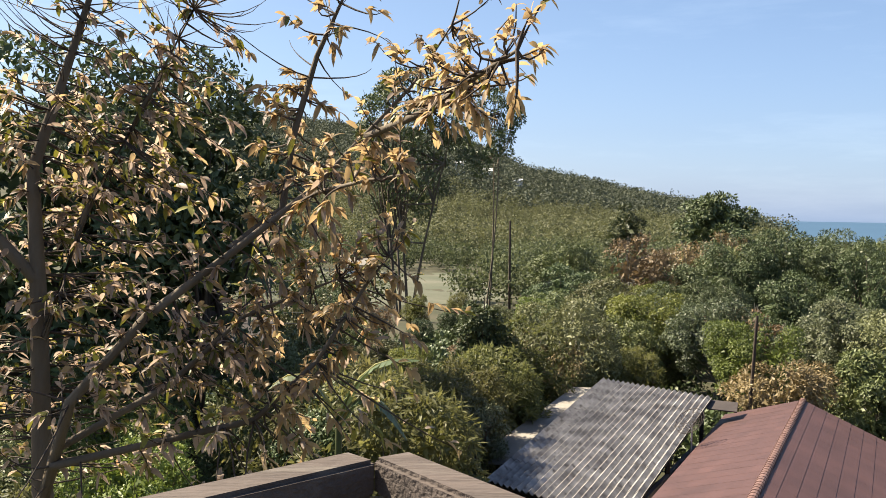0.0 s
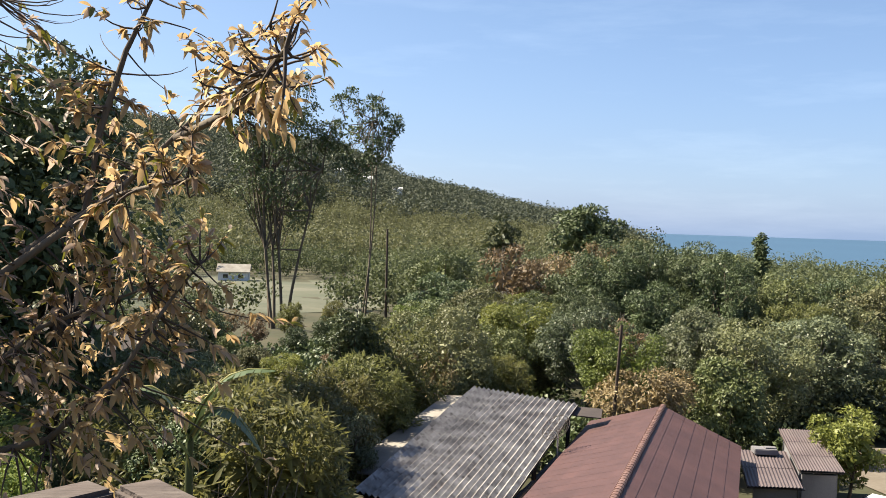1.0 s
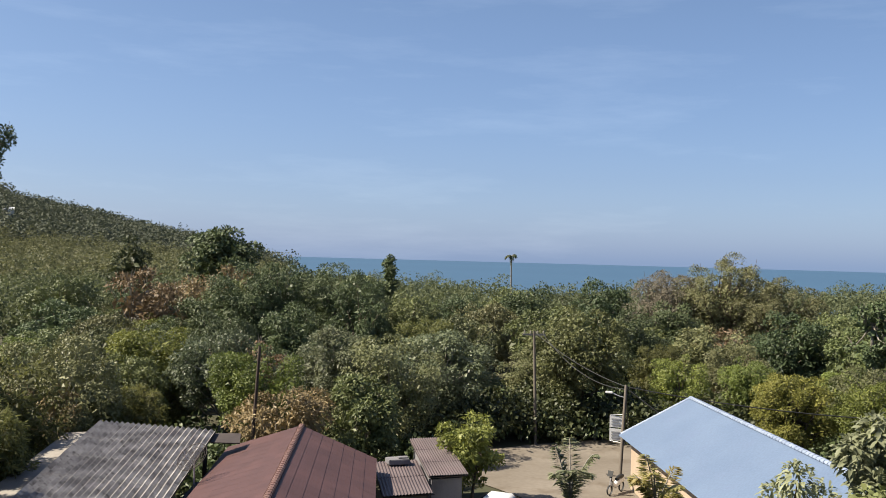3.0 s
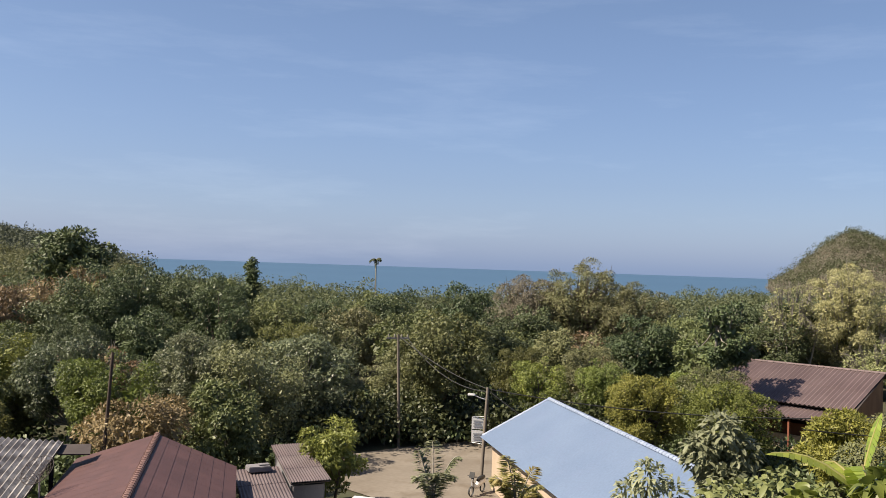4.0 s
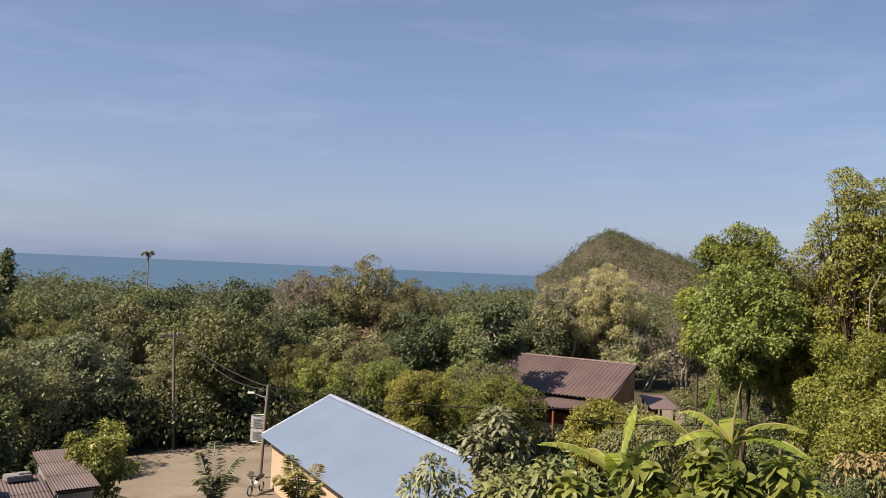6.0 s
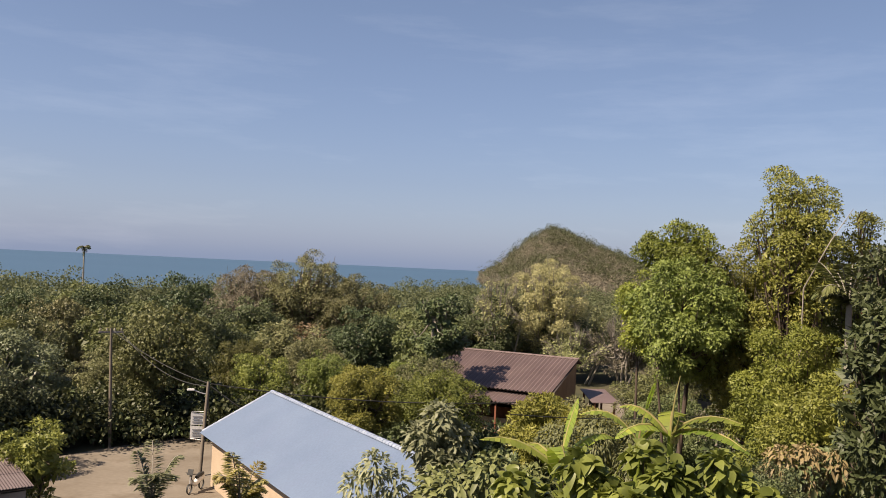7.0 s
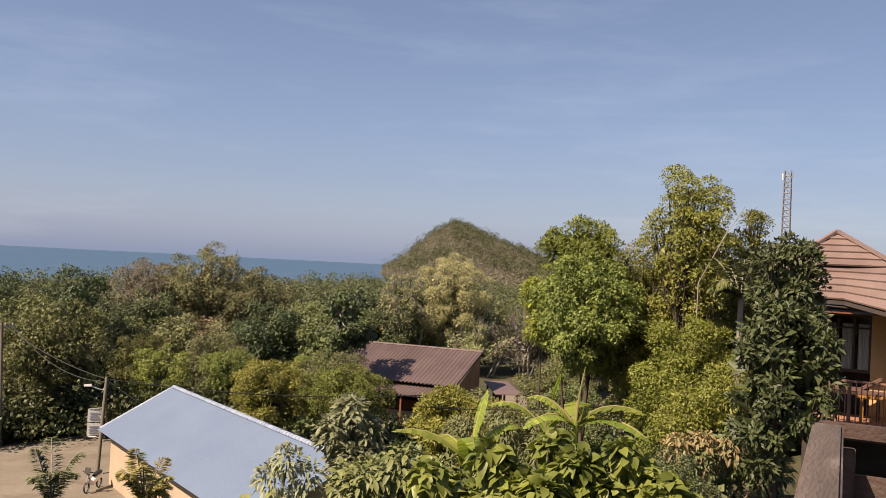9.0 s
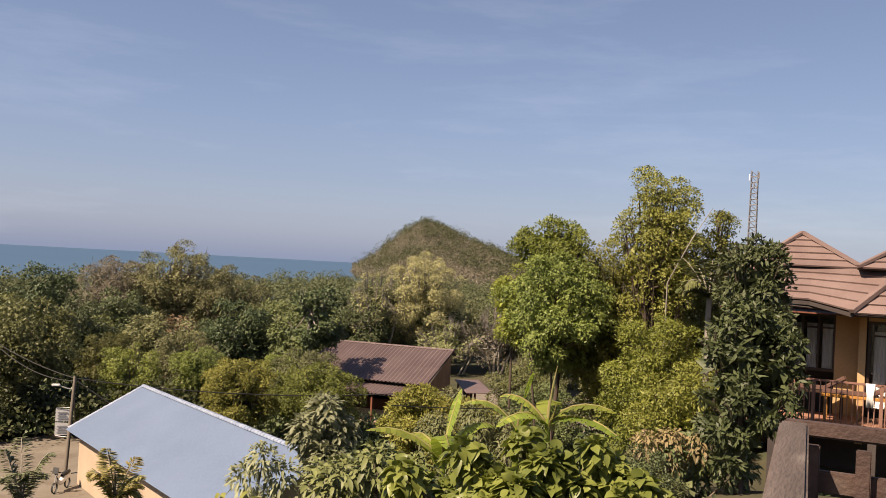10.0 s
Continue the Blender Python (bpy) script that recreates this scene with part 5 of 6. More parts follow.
def rail_run(p, q, w, h, posts, mat=DECK_WOOD, low=True):
    p, q = Vector(p), Vector(q)
    part("top_board", bar_between(p, q, w, h, mat, "top_board", 0.012), dr)
    if low:
        part("lower_rail", bar_between(p - Vector((0, 0, .36)), q - Vector((0, 0, .36)), 0.05, 0.12, mat, "lower_rail"), dr)
    for t in posts:
        c = p.lerp(q, t)
        part("post", box("post", (0.09, 0.09, 0.9), Matrix.Translation((c.x, c.y, 10.85)), mat, 0.008), dr)


rail_run((-2.4, 0.3, 11.30), (-0.205, 2.40, 11.30), 0.12, 0.1, (0.2, 0.6, 0.95))
rail_run((-0.13, 2.42, 11.30), (0.85, 1.1, 11.30), 0.12, 0.1, (0.15, 0.9))
rail_run((0.85, 1.1, 11.30), (2.3, 0.74, 11.30), 0.12, 0.1, (0.5,))
rail_run((2.3, 0.735, 11.30), (4.62, 0.87, 11.30), 0.145, 0.09, (0.3, 0.7))
rail_run((4.74, 0.93, 11.30), (4.74, -2.5, 11.30), 0.085, 0.08, (0.5, 0.98), RAIL_BROWN, low=False)
part("lower_rail", bar_between((4.78, 0.83, 11.02), (4.78, -2.5, 11.02), 0.045, 0.12, RAIL_BROWN, "lower_rail"), dr)
for i in range(13):
    part("baluster", box("baluster", (0.06, 0.075, 0.82), Matrix.Translation((4.72, 0.78 - i * 0.25, 10.81)), RAIL_BROWN, 0.006), dr)


# ---- street furniture ----
def pole(name, label, base, top, r0, r1, mat=POLE, arm=0.0, arm_turn=0.0, wires=0):
    ob = thing(name, base, label, "utility pole")
    b, t = np.array(base, float), np.array(top, float)
    part("shaft", tubes("shaft", [([b - [0, 0, .2], b * .5 + t * .5, t], [r0, (r0 + r1) / 2, r1])], mat, 8), ob)
    if arm:
        part("crossarm", box("crossarm", (arm, 0.1, 0.12), Matrix.Translation(t - [0, 0, .25]) @ Matrix.Rotation(arm_turn, 4, 'Z'), CONCRETE), ob)
        for s in (-.42, -.15, .15, .42):
            c = Matrix.Translation(t - [0, 0, .25]) @ Matrix.Rotation(arm_turn, 4, 'Z') @ Vector((s * arm, 0, .1))
            part("insulator", tubes("insulator", [([c, c + Vector((0, 0, .08)), c + Vector((0, 0, .16))], [.05, .06, .03])], CONCRETE), ob)
    return ob


pole("utility_pole", "concrete utility pole with a crossarm among the trees", (35.5, 47.95, 0), (35.45, 48.35, 7.3), 0.11, 0.08, arm=1.5, arm_turn=radians(-25))
sp = pole("street_lamp", "leaning concrete street lamp pole with a sign", (34.1, 38.3, 0), (35.0, 38.95, 5.05), 0.11, 0.08)
part("lamp_arm", tubes("lamp_arm", [([(34.93, 38.9, 4.35), (34.7, 39.15, 4.42), (34.45, 39.45, 4.56)], [.03] * 3)], STEEL), sp)
part("lamp_head", box("lamp_head", (0.42, 0.16, 0.12), Matrix.Translation((34.3, 39.55, 4.6)) @ Matrix.Rotation(radians(130), 4, 'Z'), WHITE, 0.03), sp, "pale lamp head")
pole("utility_pole", "bare dark pole behind the red roof", (14.55, 42.6, 0), (14.9, 42.5, 7.4), 0.11, 0.07, BARK_DARK)
pole("utility_pole", "tall dark pole at the dry field", (8.2, 109, 0), (8.1, 109, 11.2), 0.17, 0.12, BARK_DARK)
sign = thing("road_sign", (34.6, 39.2, 1.9), "white two-panel notice board hung beside the lamp pole", "sign")
side_v = Vector((0.75, -0.66, 0)).normalized()
for z0, z1 in ((2.68, 3.32), (1.95, 2.6)):
    a = Vector((34.3, 39.45, z0))
    b = a + side_v * 0.75
    bd_ = part("board", slab("board", [a, b, b + Vector((0, 0, z1 - z0 - .03)), a + Vector((0, 0, z1 - z0 + .03))], 0.04, WHITE), sign)
    for k, wd in ((0.2, 0.55), (0.42, 0.42), (0.66, 0.5)):
        p = a + side_v * 0.1 + Vector((-.035, -.04, (z1 - z0) * k))
        part("text_bar", slab("text_bar", [p, p + side_v * wd, p + side_v * wd + Vector((0, 0, .07)), p + Vector((0, 0, .07))], 0.01, GREY_TEXT), bd_)
part("bracket", tubes("bracket", [([(34.3, 39.4, 3.38), (34.6, 39.1, 3.4), (34.75, 38.75, 3.45)], [.02] * 3)], STEEL), sign)
part("bracket", tubes("bracket", [([(34.3, 39.4, 1.92), (34.5, 39.0, 1.9), (34.5, 38.6, 1.9)], [.02] * 3)], STEEL), sign)


def cable(p, q, sag, r=0.03):
    p, q = np.array(p, float), np.array(q, float)
    t = np.linspace(0, 1, 14)[:, None]
    pts = p + (q - p) * t - np.array([[0, 0, 1.0]]) * sag * 4 * t * (1 - t)
    tagged(new("cable", tubes("cable", [(pts, [r] * 14)], BLACK, 4)), "thin black overhead cable between the poles", "cable", "overhead cables")


cable((35.5, 48.3, 7.2), (35.0, 38.95, 4.95), 0.35)
cable((36.0, 48.1, 7.1), (35.0, 38.95, 4.8), 0.8)
cable((35.0, 38.95, 4.95), (50.0, 24.0, 4.4), 0.6)
cable((35.0, 38.95, 4.7), (38.5, 42.5, 1.2), 0.05)
cable((35.0, 38.95, 4.9), (36.5, 36.2, 3.0), 0.05)
for k in range(5):
    cable((-34, 50, 9.2 - k * 0.55), (-8.0, 52, 8.0 - k * 0.62), 0.5, 0.03)
cable((24.5, 14, 7.6), (33, 9, 7.4), 0.2, 0.015)


def stake(x, y, h):
    ob = thing("fence_post", (x, y, 0), "short pale wooden fence post at the wood's edge", "post", "fence posts")
    part("shaft", tubes("shaft", [([(x, y, -.1), (x + .01, y, h / 2), (x, y + .01, h)], [.07, .065, .06])], BARK_GREY, 7), ob)


stake(35.3, 49.3, 1.3)
stake(37.6, 47.9, 1.25)
stake(39.8, 47.2, 1.2)


# ---- vehicles by the road ----
def car(x, y, turn):
    ob = thing("parked_car", (x, y, 0.05), "white parked car beside the brown shed", "car")
    ob.rotation_euler = (0, 0, turn)
    sect = [(-2.1, .55, .8), (-1.95, .95, .86), (-1.1, 1.05, .86), (-.75, 1.42, .68), (.55, 1.46, .68), (1.15, 1.0, .84), (2.0, .85, .84), (2.15, .5, .78)]
    bm = bmesh.new()
    rows = [[bm.verts.new(v) for v in ((x0, -w, .3), (x0, -w - .02, .62), (x0, -w * .96, h * .9), (x0, -w * .7, h), (x0, w * .7, h), (x0, w * .96, h * .9), (x0, w + .02, .62), (x0, w, .3))] for x0, h, w in sect]
    for a, b in zip(rows, rows[1:]):
        for i in range(8):
            bm.faces.new((a[i], a[(i + 1) % 8], b[(i + 1) % 8], b[i]))
    bm.faces.new(rows[0][::-1])
    bm.faces.new(rows[-1])
    for nm, me in [("body", bm_mesh("body", bm, WHITE, True))]:
        o = new(nm, me)
        o.parent = ob
    for xx in (-1.3, 1.35):
        for s in (-1, 1):
            w = new("wheel", tubes("wheel", [([(xx, s * .68, .32), (xx, s * .78, .32), (xx, s * .86, .32)], [.31, .32, .3])], BLACK, 16))
            w.parent = ob
    for s in (-1, 1):
        g = new("side_window", slab("side_window", [(-.95, s * .8, 1.0), (.95, s * .8, 1.0), (.5, s * .7, 1.36), (-.7, s * .7, 1.36)], .012 * s, BLACK))
        g.parent = ob
    g = new("windscreen", slab("windscreen", [(1.1, -.66, 1.04), (1.1, .66, 1.04), (.66, .56, 1.4), (.66, -.56, 1.4)], .02, BLACK))
    g.parent = ob


car(22.9, 33.6, radians(38))


def scooter(x, y, turn):
    ob = thing("scooter", (x, y, 0.05), "parked motor scooter in white and black", "motor scooter")
    ob.rotation_euler = (0, 0, turn)

    def bit(name, me):
        o = new(name, me)
        o.parent = ob
    for xx in (-.6, .62):
        bit("wheel", tubes("wheel", [([(xx, -.05, .27), (xx, 0, .27), (xx, .05, .27)], [.24, .27, .24])], BLACK, 14))
    bit("body", tubes("body", [([(-.75, 0, .62), (-.3, 0, .58), (.1, 0, .4), (.4, 0, .55), (.52, 0, .9)], [.12, .17, .13, .12, .08])], WHITE, 8))
    bit("seat", tubes("seat", [([(-.75, 0, .8), (-.4, 0, .78), (-.02, 0, .72)], [.08, .13, .07])], BLACK, 8))
    bit("handlebar", tubes("handlebar", [([(.46, -.32, 1.02), (.52, 0, .98), (.46, .32, 1.02)], [.02, .03, .02])], BLACK, 6))
    bit("fork", tubes("fork", [([(.52, 0, .9), (.57, 0, .6), (.62, 0, .27)], [.04] * 3)], STEEL, 6))
    bit("windshield", box("windshield", (0.02, 0.3, 0.3), pose(.58, 0, 1.1, 0, -20, 0), BLACK, 0.005))


scooter(31.8, 36.0, radians(200))


# ---- lattice mast behind the house ----
def mast(x, y, z0, z1, w):
    ob = thing("radio_mast", (x, y, z0), "galvanised lattice mast with panel antennas", "radio mast")
    H = z1 - z0
    for sx in (-1, 1):
        for sy in (-1, 1):
            part("leg", tubes("leg", [([(x + sx * w * .8, y + sy * w * .8, z0), (x + sx * w * .65, y + sy * w * .65, z0 + H / 2), (x + sx * w * .5, y + sy * w * .5, z1)], [.12, .1, .08])], MAST_STEEL, 4), ob)
    n = 30
    for i in range(n):
        a, b = z0 + H * i / n, z0 + H * (i + 1) / n
        k0, k1 = w * (.8 - .3 * i / n), w * (.8 - .3 * (i + 1) / n)
        ln = []
        for s in (-1, 1):
            ln += [([(x + s * k0, y - k0, a), (x, y, 0), (x + s * k1, y + k1, b)], None), ([(x - k0, y + s * k0, a), (x, y, 0), (x + k1, y + s * k1, b)], None), ([(x + k0, y + s * k0, a), (x, y, 0), (x - k1, y + s * k1, b)], None), ([(x + s * k0, y - k0, a), (x, y, 0), (x + s * k0, y + k0, a)], None)]
        part("brace", tubes("brace", [([p[0], tuple((np.array(p[0]) + p[2]) / 2), p[2]], [.075] * 3) for p, _ in ln], MAST_STEEL, 3), ob)
    for sy, zz in ((-1, -1.0), (1, -1.4), (0, -3.0)):
        part("antenna", box("antenna", (0.2, 0.24, 1.4), Matrix.Translation((x - w * .7, y + sy * w * .75, z1 + zz)), WHITE if sy == 1 else MAST_STEEL, 0.05), ob)


mast(198.0, 24.0, float(ground_z(198, 24)) - 0.3, 35.2, 1.25)


# ---- palms, bananas and garden plants near the deck ----
def frond_np(rng, base, way, length, n, leaf_len, width, lift, droop):
    """A feather leaf: midrib curve and paired leaflets."""
    way = unit(np.array([*way, 0.0]))
    t = np.linspace(0, 1, n)
    rib = np.array(base) + np.outer(t * length * (1 - 0.2 * t), way) + np.outer(length * (lift * t - droop * t * t), [0, 0, 1])
    tan = unit(np.gradient(rib, axis=0))
    side_ = unit(np.cross(tan, [0, 0, 1.0]))
    c = np.concatenate([rib, rib])
    d = np.concatenate([side_ * 0.8 + tan * 0.8 - [0, 0, .6], -side_ * 0.8 + tan * 0.8 - [0, 0, .6]]) + rng.normal(size=(2 * n, 3)) * 0.16
    ll = leaf_len * np.tile(np.sin(np.pi * (0.12 + 0.83 * t)) ** 0.6, 2)
    nn = np.tile([[0, 0, 1.0]], (2 * n, 1)) + rng.normal(size=(2 * n, 3)) * 0.25
    return leaves_np(c, d, nn, ll, width), (rib[::3], np.linspace(0.03, 0.008, len(rib[::3])))


def palm(x, y, z_top, seed, fronds, length, mat, label, lift=(0.5, 1.3), droop=0.9, r=0.1, leaflet=0.0):
    rg = np.random.default_rng(seed)
    z0 = float(ground_z(x, y))
    ob = thing("palm", (x, y, z0), label, "palm", "palms")
    part("trunk", tubes("trunk", [([(x, y, z0 - .2), (x + .1, y, (z0 + z_top) / 2), (x, y, z_top)], [r * 1.3, r, r * .8])], BARK_GREY, 8), ob)
    for i in range(fronds):
        a = 2 * math.pi * (i + rg.uniform(-.3, .3)) / fronds
        (v, f), (rib, rr) = frond_np(rg, (x, y, z_top), (math.cos(a), math.sin(a)), length * rg.uniform(.8, 1.15), 56, leaflet or length * .4, 0.075 if leaflet else length * 0.045, rg.uniform(*lift), droop * rg.uniform(.7, 1.2))
        fr = part("frond", mesh_np("frond", v, f, mat), ob)
        part("midrib", tubes("midrib", [(rib, rr)], BARK_GREY, 4), fr)
    return ob


palm(16.9, 21.1, 5.0, 1, 7, 0.8, LEAF_SAGE, "young palm with dry grey-green upright fronds", (2.3, 3.3), 1.5, leaflet=0.42)
palm(18.5, 19.3, 5.0, 2, 11, 0.95, LEAF_YELLOW, "yellowing palm in front of the blue roof", (1.4, 2.5), 1.3, leaflet=0.42)

palm(97.0, 140.0, 12.6, 4, 9, 1.5, LEAF_DEEP, "lone thin palm standing against the sea", (0.0, 0.9), 1.0, 0.14)
palm(27.6, 5.0, 11.5, 5, 12, 1.2, LEAF_MID, "dark feathery palm at the ochre house", (1.0, 2.3), 0.9, 0.1, leaflet=0.5)
palm(74.0, 25.0, 1.6, 6, 9, 1.6, LEAF_MID, "small palm in the sandy yard", (0.3, 1.2), 0.9)


def banana(x, y, seed, height, n, label):
    rg = np.random.default_rng(seed)
    z0 = float(ground_z(x, y))
    ob = thing("banana_plant", (x, y, z0), label, "banana plant", "banana plants")
    part("stem", tubes("stem", [([(x, y, z0 - .2), (x, y, z0 + height * .3), (x, y, z0 + height * .6)], [.14, .12, .07])], LEAF_BANANA, 8), ob)
    for i in range(n):
        a = 2 * math.pi * i / n + rg.uniform(-.4, .4)
        up = rg.uniform(0.4, 1.9)
        c = np.array([[x, y, z0 + height * .55]])
        d = np.array([[math.cos(a), math.sin(a), up]])
        nn = np.array([[-math.cos(a) * up, -math.sin(a) * up, 1.0]])
        v, f = blades_np(c, d, nn, height * rg.uniform(.45, .6), height * .1, 0.55 if up < 1.5 else 0.12, 9, lambda t: min(1, t * 5) * (1 - max(0, t - .55) / .46) ** .6 if t < 1 else 0.02)
        part("leaf", mesh_np("leaf", v, f, LEAF_BANANA), ob)
    return ob


def banana_leaf(ob, base, mid, tip, width, mat, seed):
    """A torn banana leaf along a curve: midrib, and on each side many strips parted by slits."""
    rg = np.random.default_rng(seed)
    b, m, t = (np.array(p, float) for p in (base, mid, tip))
    n = 16
    u = np.linspace(0, 1, n + 1)[:, None]
    rib = (1 - u) ** 2 * b + 2 * u * (1 - u) * (2 * m - (b + t) / 2) + u ** 2 * t
    tan = unit(np.gradient(rib, axis=0))
    ref = unit(np.cross(tan, np.cross([0, 0, 1.0], tan) + [0.05, 0.02, 0]))
    side_ = unit(np.cross(tan, ref))
    w = width * 0.62 * np.sin(np.pi * np.clip(0.1 + 0.9 * u[:, 0], 0, 1)) ** 0.55
    v, f = [], []
    for s in (-1, 1):
        for i in range(n):
            k = len(v)
            droop = 0.12 + 0.16 * rg.random()
            tear = 0.07 * rg.random()
            e0 = rib[i] + s * side_[i] * w[i] + tan[i] * tear * .1 - np.array([0, 0, droop * w[i]])
            e1 = rib[i + 1] + s * side_[i + 1] * w[i + 1] - tan[i] * tear * .25 - np.array([0, 0, droop * w[i + 1]])
            v += [rib[i], rib[i + 1], e1, e0]
            f.append((k, k + 1, k + 2, k + 3))
    lf = part("leaf", mesh_np("leaf", v, f, mat), ob)
    part("midrib", tubes("midrib", [(rib[::3] + [0, 0, .01], np.linspace(.035, .008, len(rib[::3])))], LEAF_YELLOW, 5), lf)


def banana_plant(x, y, top, leaves, label, stem=LEAF_BANANA):
    z0 = float(ground_z(x, y))
    ob = thing("banana_plant", (x, y, z0), label, "banana plant", "banana plants")
    part("stem", tubes("stem", [([(x, y, z0 - .2), (x, y, (z0 + top) / 2), (x, y, top)], [.13, .1, .05])], stem, 8), ob)
    for i, (b, m, t, w, mat) in enumerate(leaves):
        banana_leaf(ob, b, m, t, w, mat, int(abs(x) * 100) + i)
    return ob


# leaves and stem take darker greens for their backlit, shaded side
banana_plant(-1.6, 14.2, 8.7, [
    ((-1.6, 14.2, 8.7), (-1.1, 14.1, 9.55), (-0.3, 14.0, 9.7), .4, LEAF_DEEP),
    ((-1.6, 14.2, 8.6), (-1.1, 14.1, 9.1), (-0.5, 14.1, 8.4), .45, LEAF_DEEP),
    ((-1.6, 14.2, 8.6), (-2.1, 14.1, 9.4), (-2.7, 14.0, 9.2), .4, LEAF_DEEP)], "banana plant below the deck, broad leaves coloured dark as if backlit", LEAF_DARK)
banana_plant(16.7, 8.5, 8.1, [
    ((16.7, 8.5, 8.0), (16.3, 9.2, 8.55), (15.9, 9.95, 8.55), .5, LEAF_BANANA), ((16.7, 8.5, 8.1), (16.75, 8.4, 8.8), (16.9, 8.25, 9.5), .55, LEAF_BANANA),
    ((16.7, 8.5, 8.0), (17.2, 8.1, 8.7), (17.7, 7.7, 8.6), .45, LEAF_BANANA), ((16.7, 8.5, 8.0), (16.3, 8.3, 8.6), (15.9, 8.0, 8.4), .45, LEAF_BANANA),
    ((16.7, 8.5, 7.9), (17.0, 9.1, 8.4), (17.2, 9.7, 8.2), .45, LEAF_BANANA)], "banana plant with broad torn bright leaves")
banana_plant(17.6, 6.55, 9.0, [
    ((17.6, 6.55, 8.9), (17.62, 6.5, 9.55), (17.65, 6.4, 10.15), .42, LEAF_MID), ((17.55, 6.45, 8.75), (17.5, 6.4, 9.05), (17.5, 6.35, 9.35), .2, LEAF_YELLOW),
    ((17.6, 6.5, 8.95), (17.6, 5.85, 9.35), (17.65, 5.1, 9.25), .48, LEAF_BANANA), ((17.6, 6.5, 8.9), (17.55, 5.75, 9.1), (17.5, 4.95, 8.75), .48, LEAF_BANANA),
    ((17.6, 6.6, 8.9), (17.5, 7.1, 9.35), (17.45, 7.6, 9.35), .45, LEAF_BANANA), ((17.6, 6.6, 8.9), (17.2, 7.0, 9.1), (16.8, 7.4, 8.8), .45, LEAF_BANANA),
    ((17.6, 6.55, 8.9), (18.1, 6.7, 9.3), (18.6, 6.8, 9.0), .45, LEAF_BANANA)], "tall banana plant with one upright and one yellow leaf")
banana_plant(19.4, 7.9, 8.4, [
    ((19.4, 7.9, 8.3), (19.2, 8.5, 8.9), (19.0, 9.2, 8.8), .45, LEAF_BANANA), ((19.4, 7.9, 8.3), (19.5, 7.8, 9.0), (19.5, 7.6, 9.7), .4, LEAF_BANANA),
    ((19.4, 7.9, 8.3), (19.3, 7.2, 8.9), (19.2, 6.5, 8.7), .45, LEAF_BANANA)], "banana plant with broad torn bright leaves")
for i, (x, y, h) in enumerate(((20.5, 9.5, 3.0), (-5.5, 19, 3.6), (-2.6, 17, 3.4))):
    banana(x, y, 60 + i, h, 8, "banana plant with broad bright green leaves")


def leafy_bush(name, label, seed, lumps, n, length, width, mat, base, droop=0.6, stalk=BARK, category="shrub", segs=3, keel=None):
    """A bush of large drooping leaves on many stalks."""
    rg = np.random.default_rng(seed)
    ob = thing(name, base, label, category, "garden plants")
    L = np.asarray(lumps, float)
    pick = rg.choice(len(L), n, p=L[:, 3] ** 2 / (L[:, 3] ** 2).sum())
    way = unit(rg.normal(size=(n, 3)) + [0, 0, 0.45])
    c = L[pick, :3] + way * (L[pick, 3] * (0.4 + 0.6 * rg.random(n) ** .5))[:, None]
    d = unit(way + rg.normal(size=(n, 3)) * .6 - [0, 0, .25])
    nn = way * .6 + [0, 0, 1.0] + rg.normal(size=(n, 3)) * .35
    k = rg.uniform(.6, 1.2, n)
    v, f = blades_np(c, d, nn, length * k, width * k, droop, segs, keel)
    me = mesh_np("foliage", v, f, mat)
    me.polygons.foreach_set("use_smooth", [True] * len(me.polygons))
    part("foliage", me, ob)
    lines = []
    b = np.array(base, float)
    for l in L:
        m = b * .5 + l[:3] * .5 + rg.normal(size=3) * .12
        lines.append((np.stack([b + [*rg.normal(size=2) * .2, -.2], m, l[:3]]), [.035, .025, .01]))
    part("stalks", tubes("stalks", lines, stalk, 5), ob)
    return ob


vr = np.random.default_rng(5)


def lumps_between(line, n, rad, drop):
    line = np.array(line, float)
    out = []
    for i in range(n):
        t = vr.random() * (len(line) - 1)
        k = int(t)
        p = line[k] + (line[min(k + 1, len(line) - 1)] - line[k]) * (t - k)
        q = vr.random()
        out.append((p[0] + vr.normal() * .4 - q * .3, p[1] + vr.normal() * .2, p[2] - rad - q * drop, rad * vr.uniform(.7, 1.2)))
    return out


heart = lambda t: (0.75 + 0.9 * t if t < .3 else 1.02 * (1 - ((t - .3) / .7) ** 1.6) + .02)
VINE = [(12.6, 7.6, 8.75), (13.2, 6.6, 9.35), (13.5, 5.9, 9.55), (13.8, 5.0, 9.55), (14.0, 4.2, 9.5), (14.2, 3.3, 9.0)]
leafy_bush("creeper", "mound of broad glossy heart-shaped creeper leaves", 71, lumps_between(VINE, 40, .3, 1.3), 3900, .235, .175, LEAF_CREEPER, (13.6, 5.4, 6.8), .5, segs=6, keel=heart, category="creeper")
leafy_bush("shrub", "grey-green flowering shrub in front of the blue roof", 72, [(18.0 + a, 12.3 + b, 8.4 - c, .45) for a, b, c in ((0, 0, 0), (.3, -.3, .5), (-.3, .3, .5), (.1, .2, 1.0), (-.3, -.3, 1.1), (.4, .4, 1.5), (0, -.2, 1.9), (.3, .1, 2.4), (-.4, .2, 2.5))], 3200, .2, .09, LEAF_SAGE, (18, 12.3, 3.6), .4)
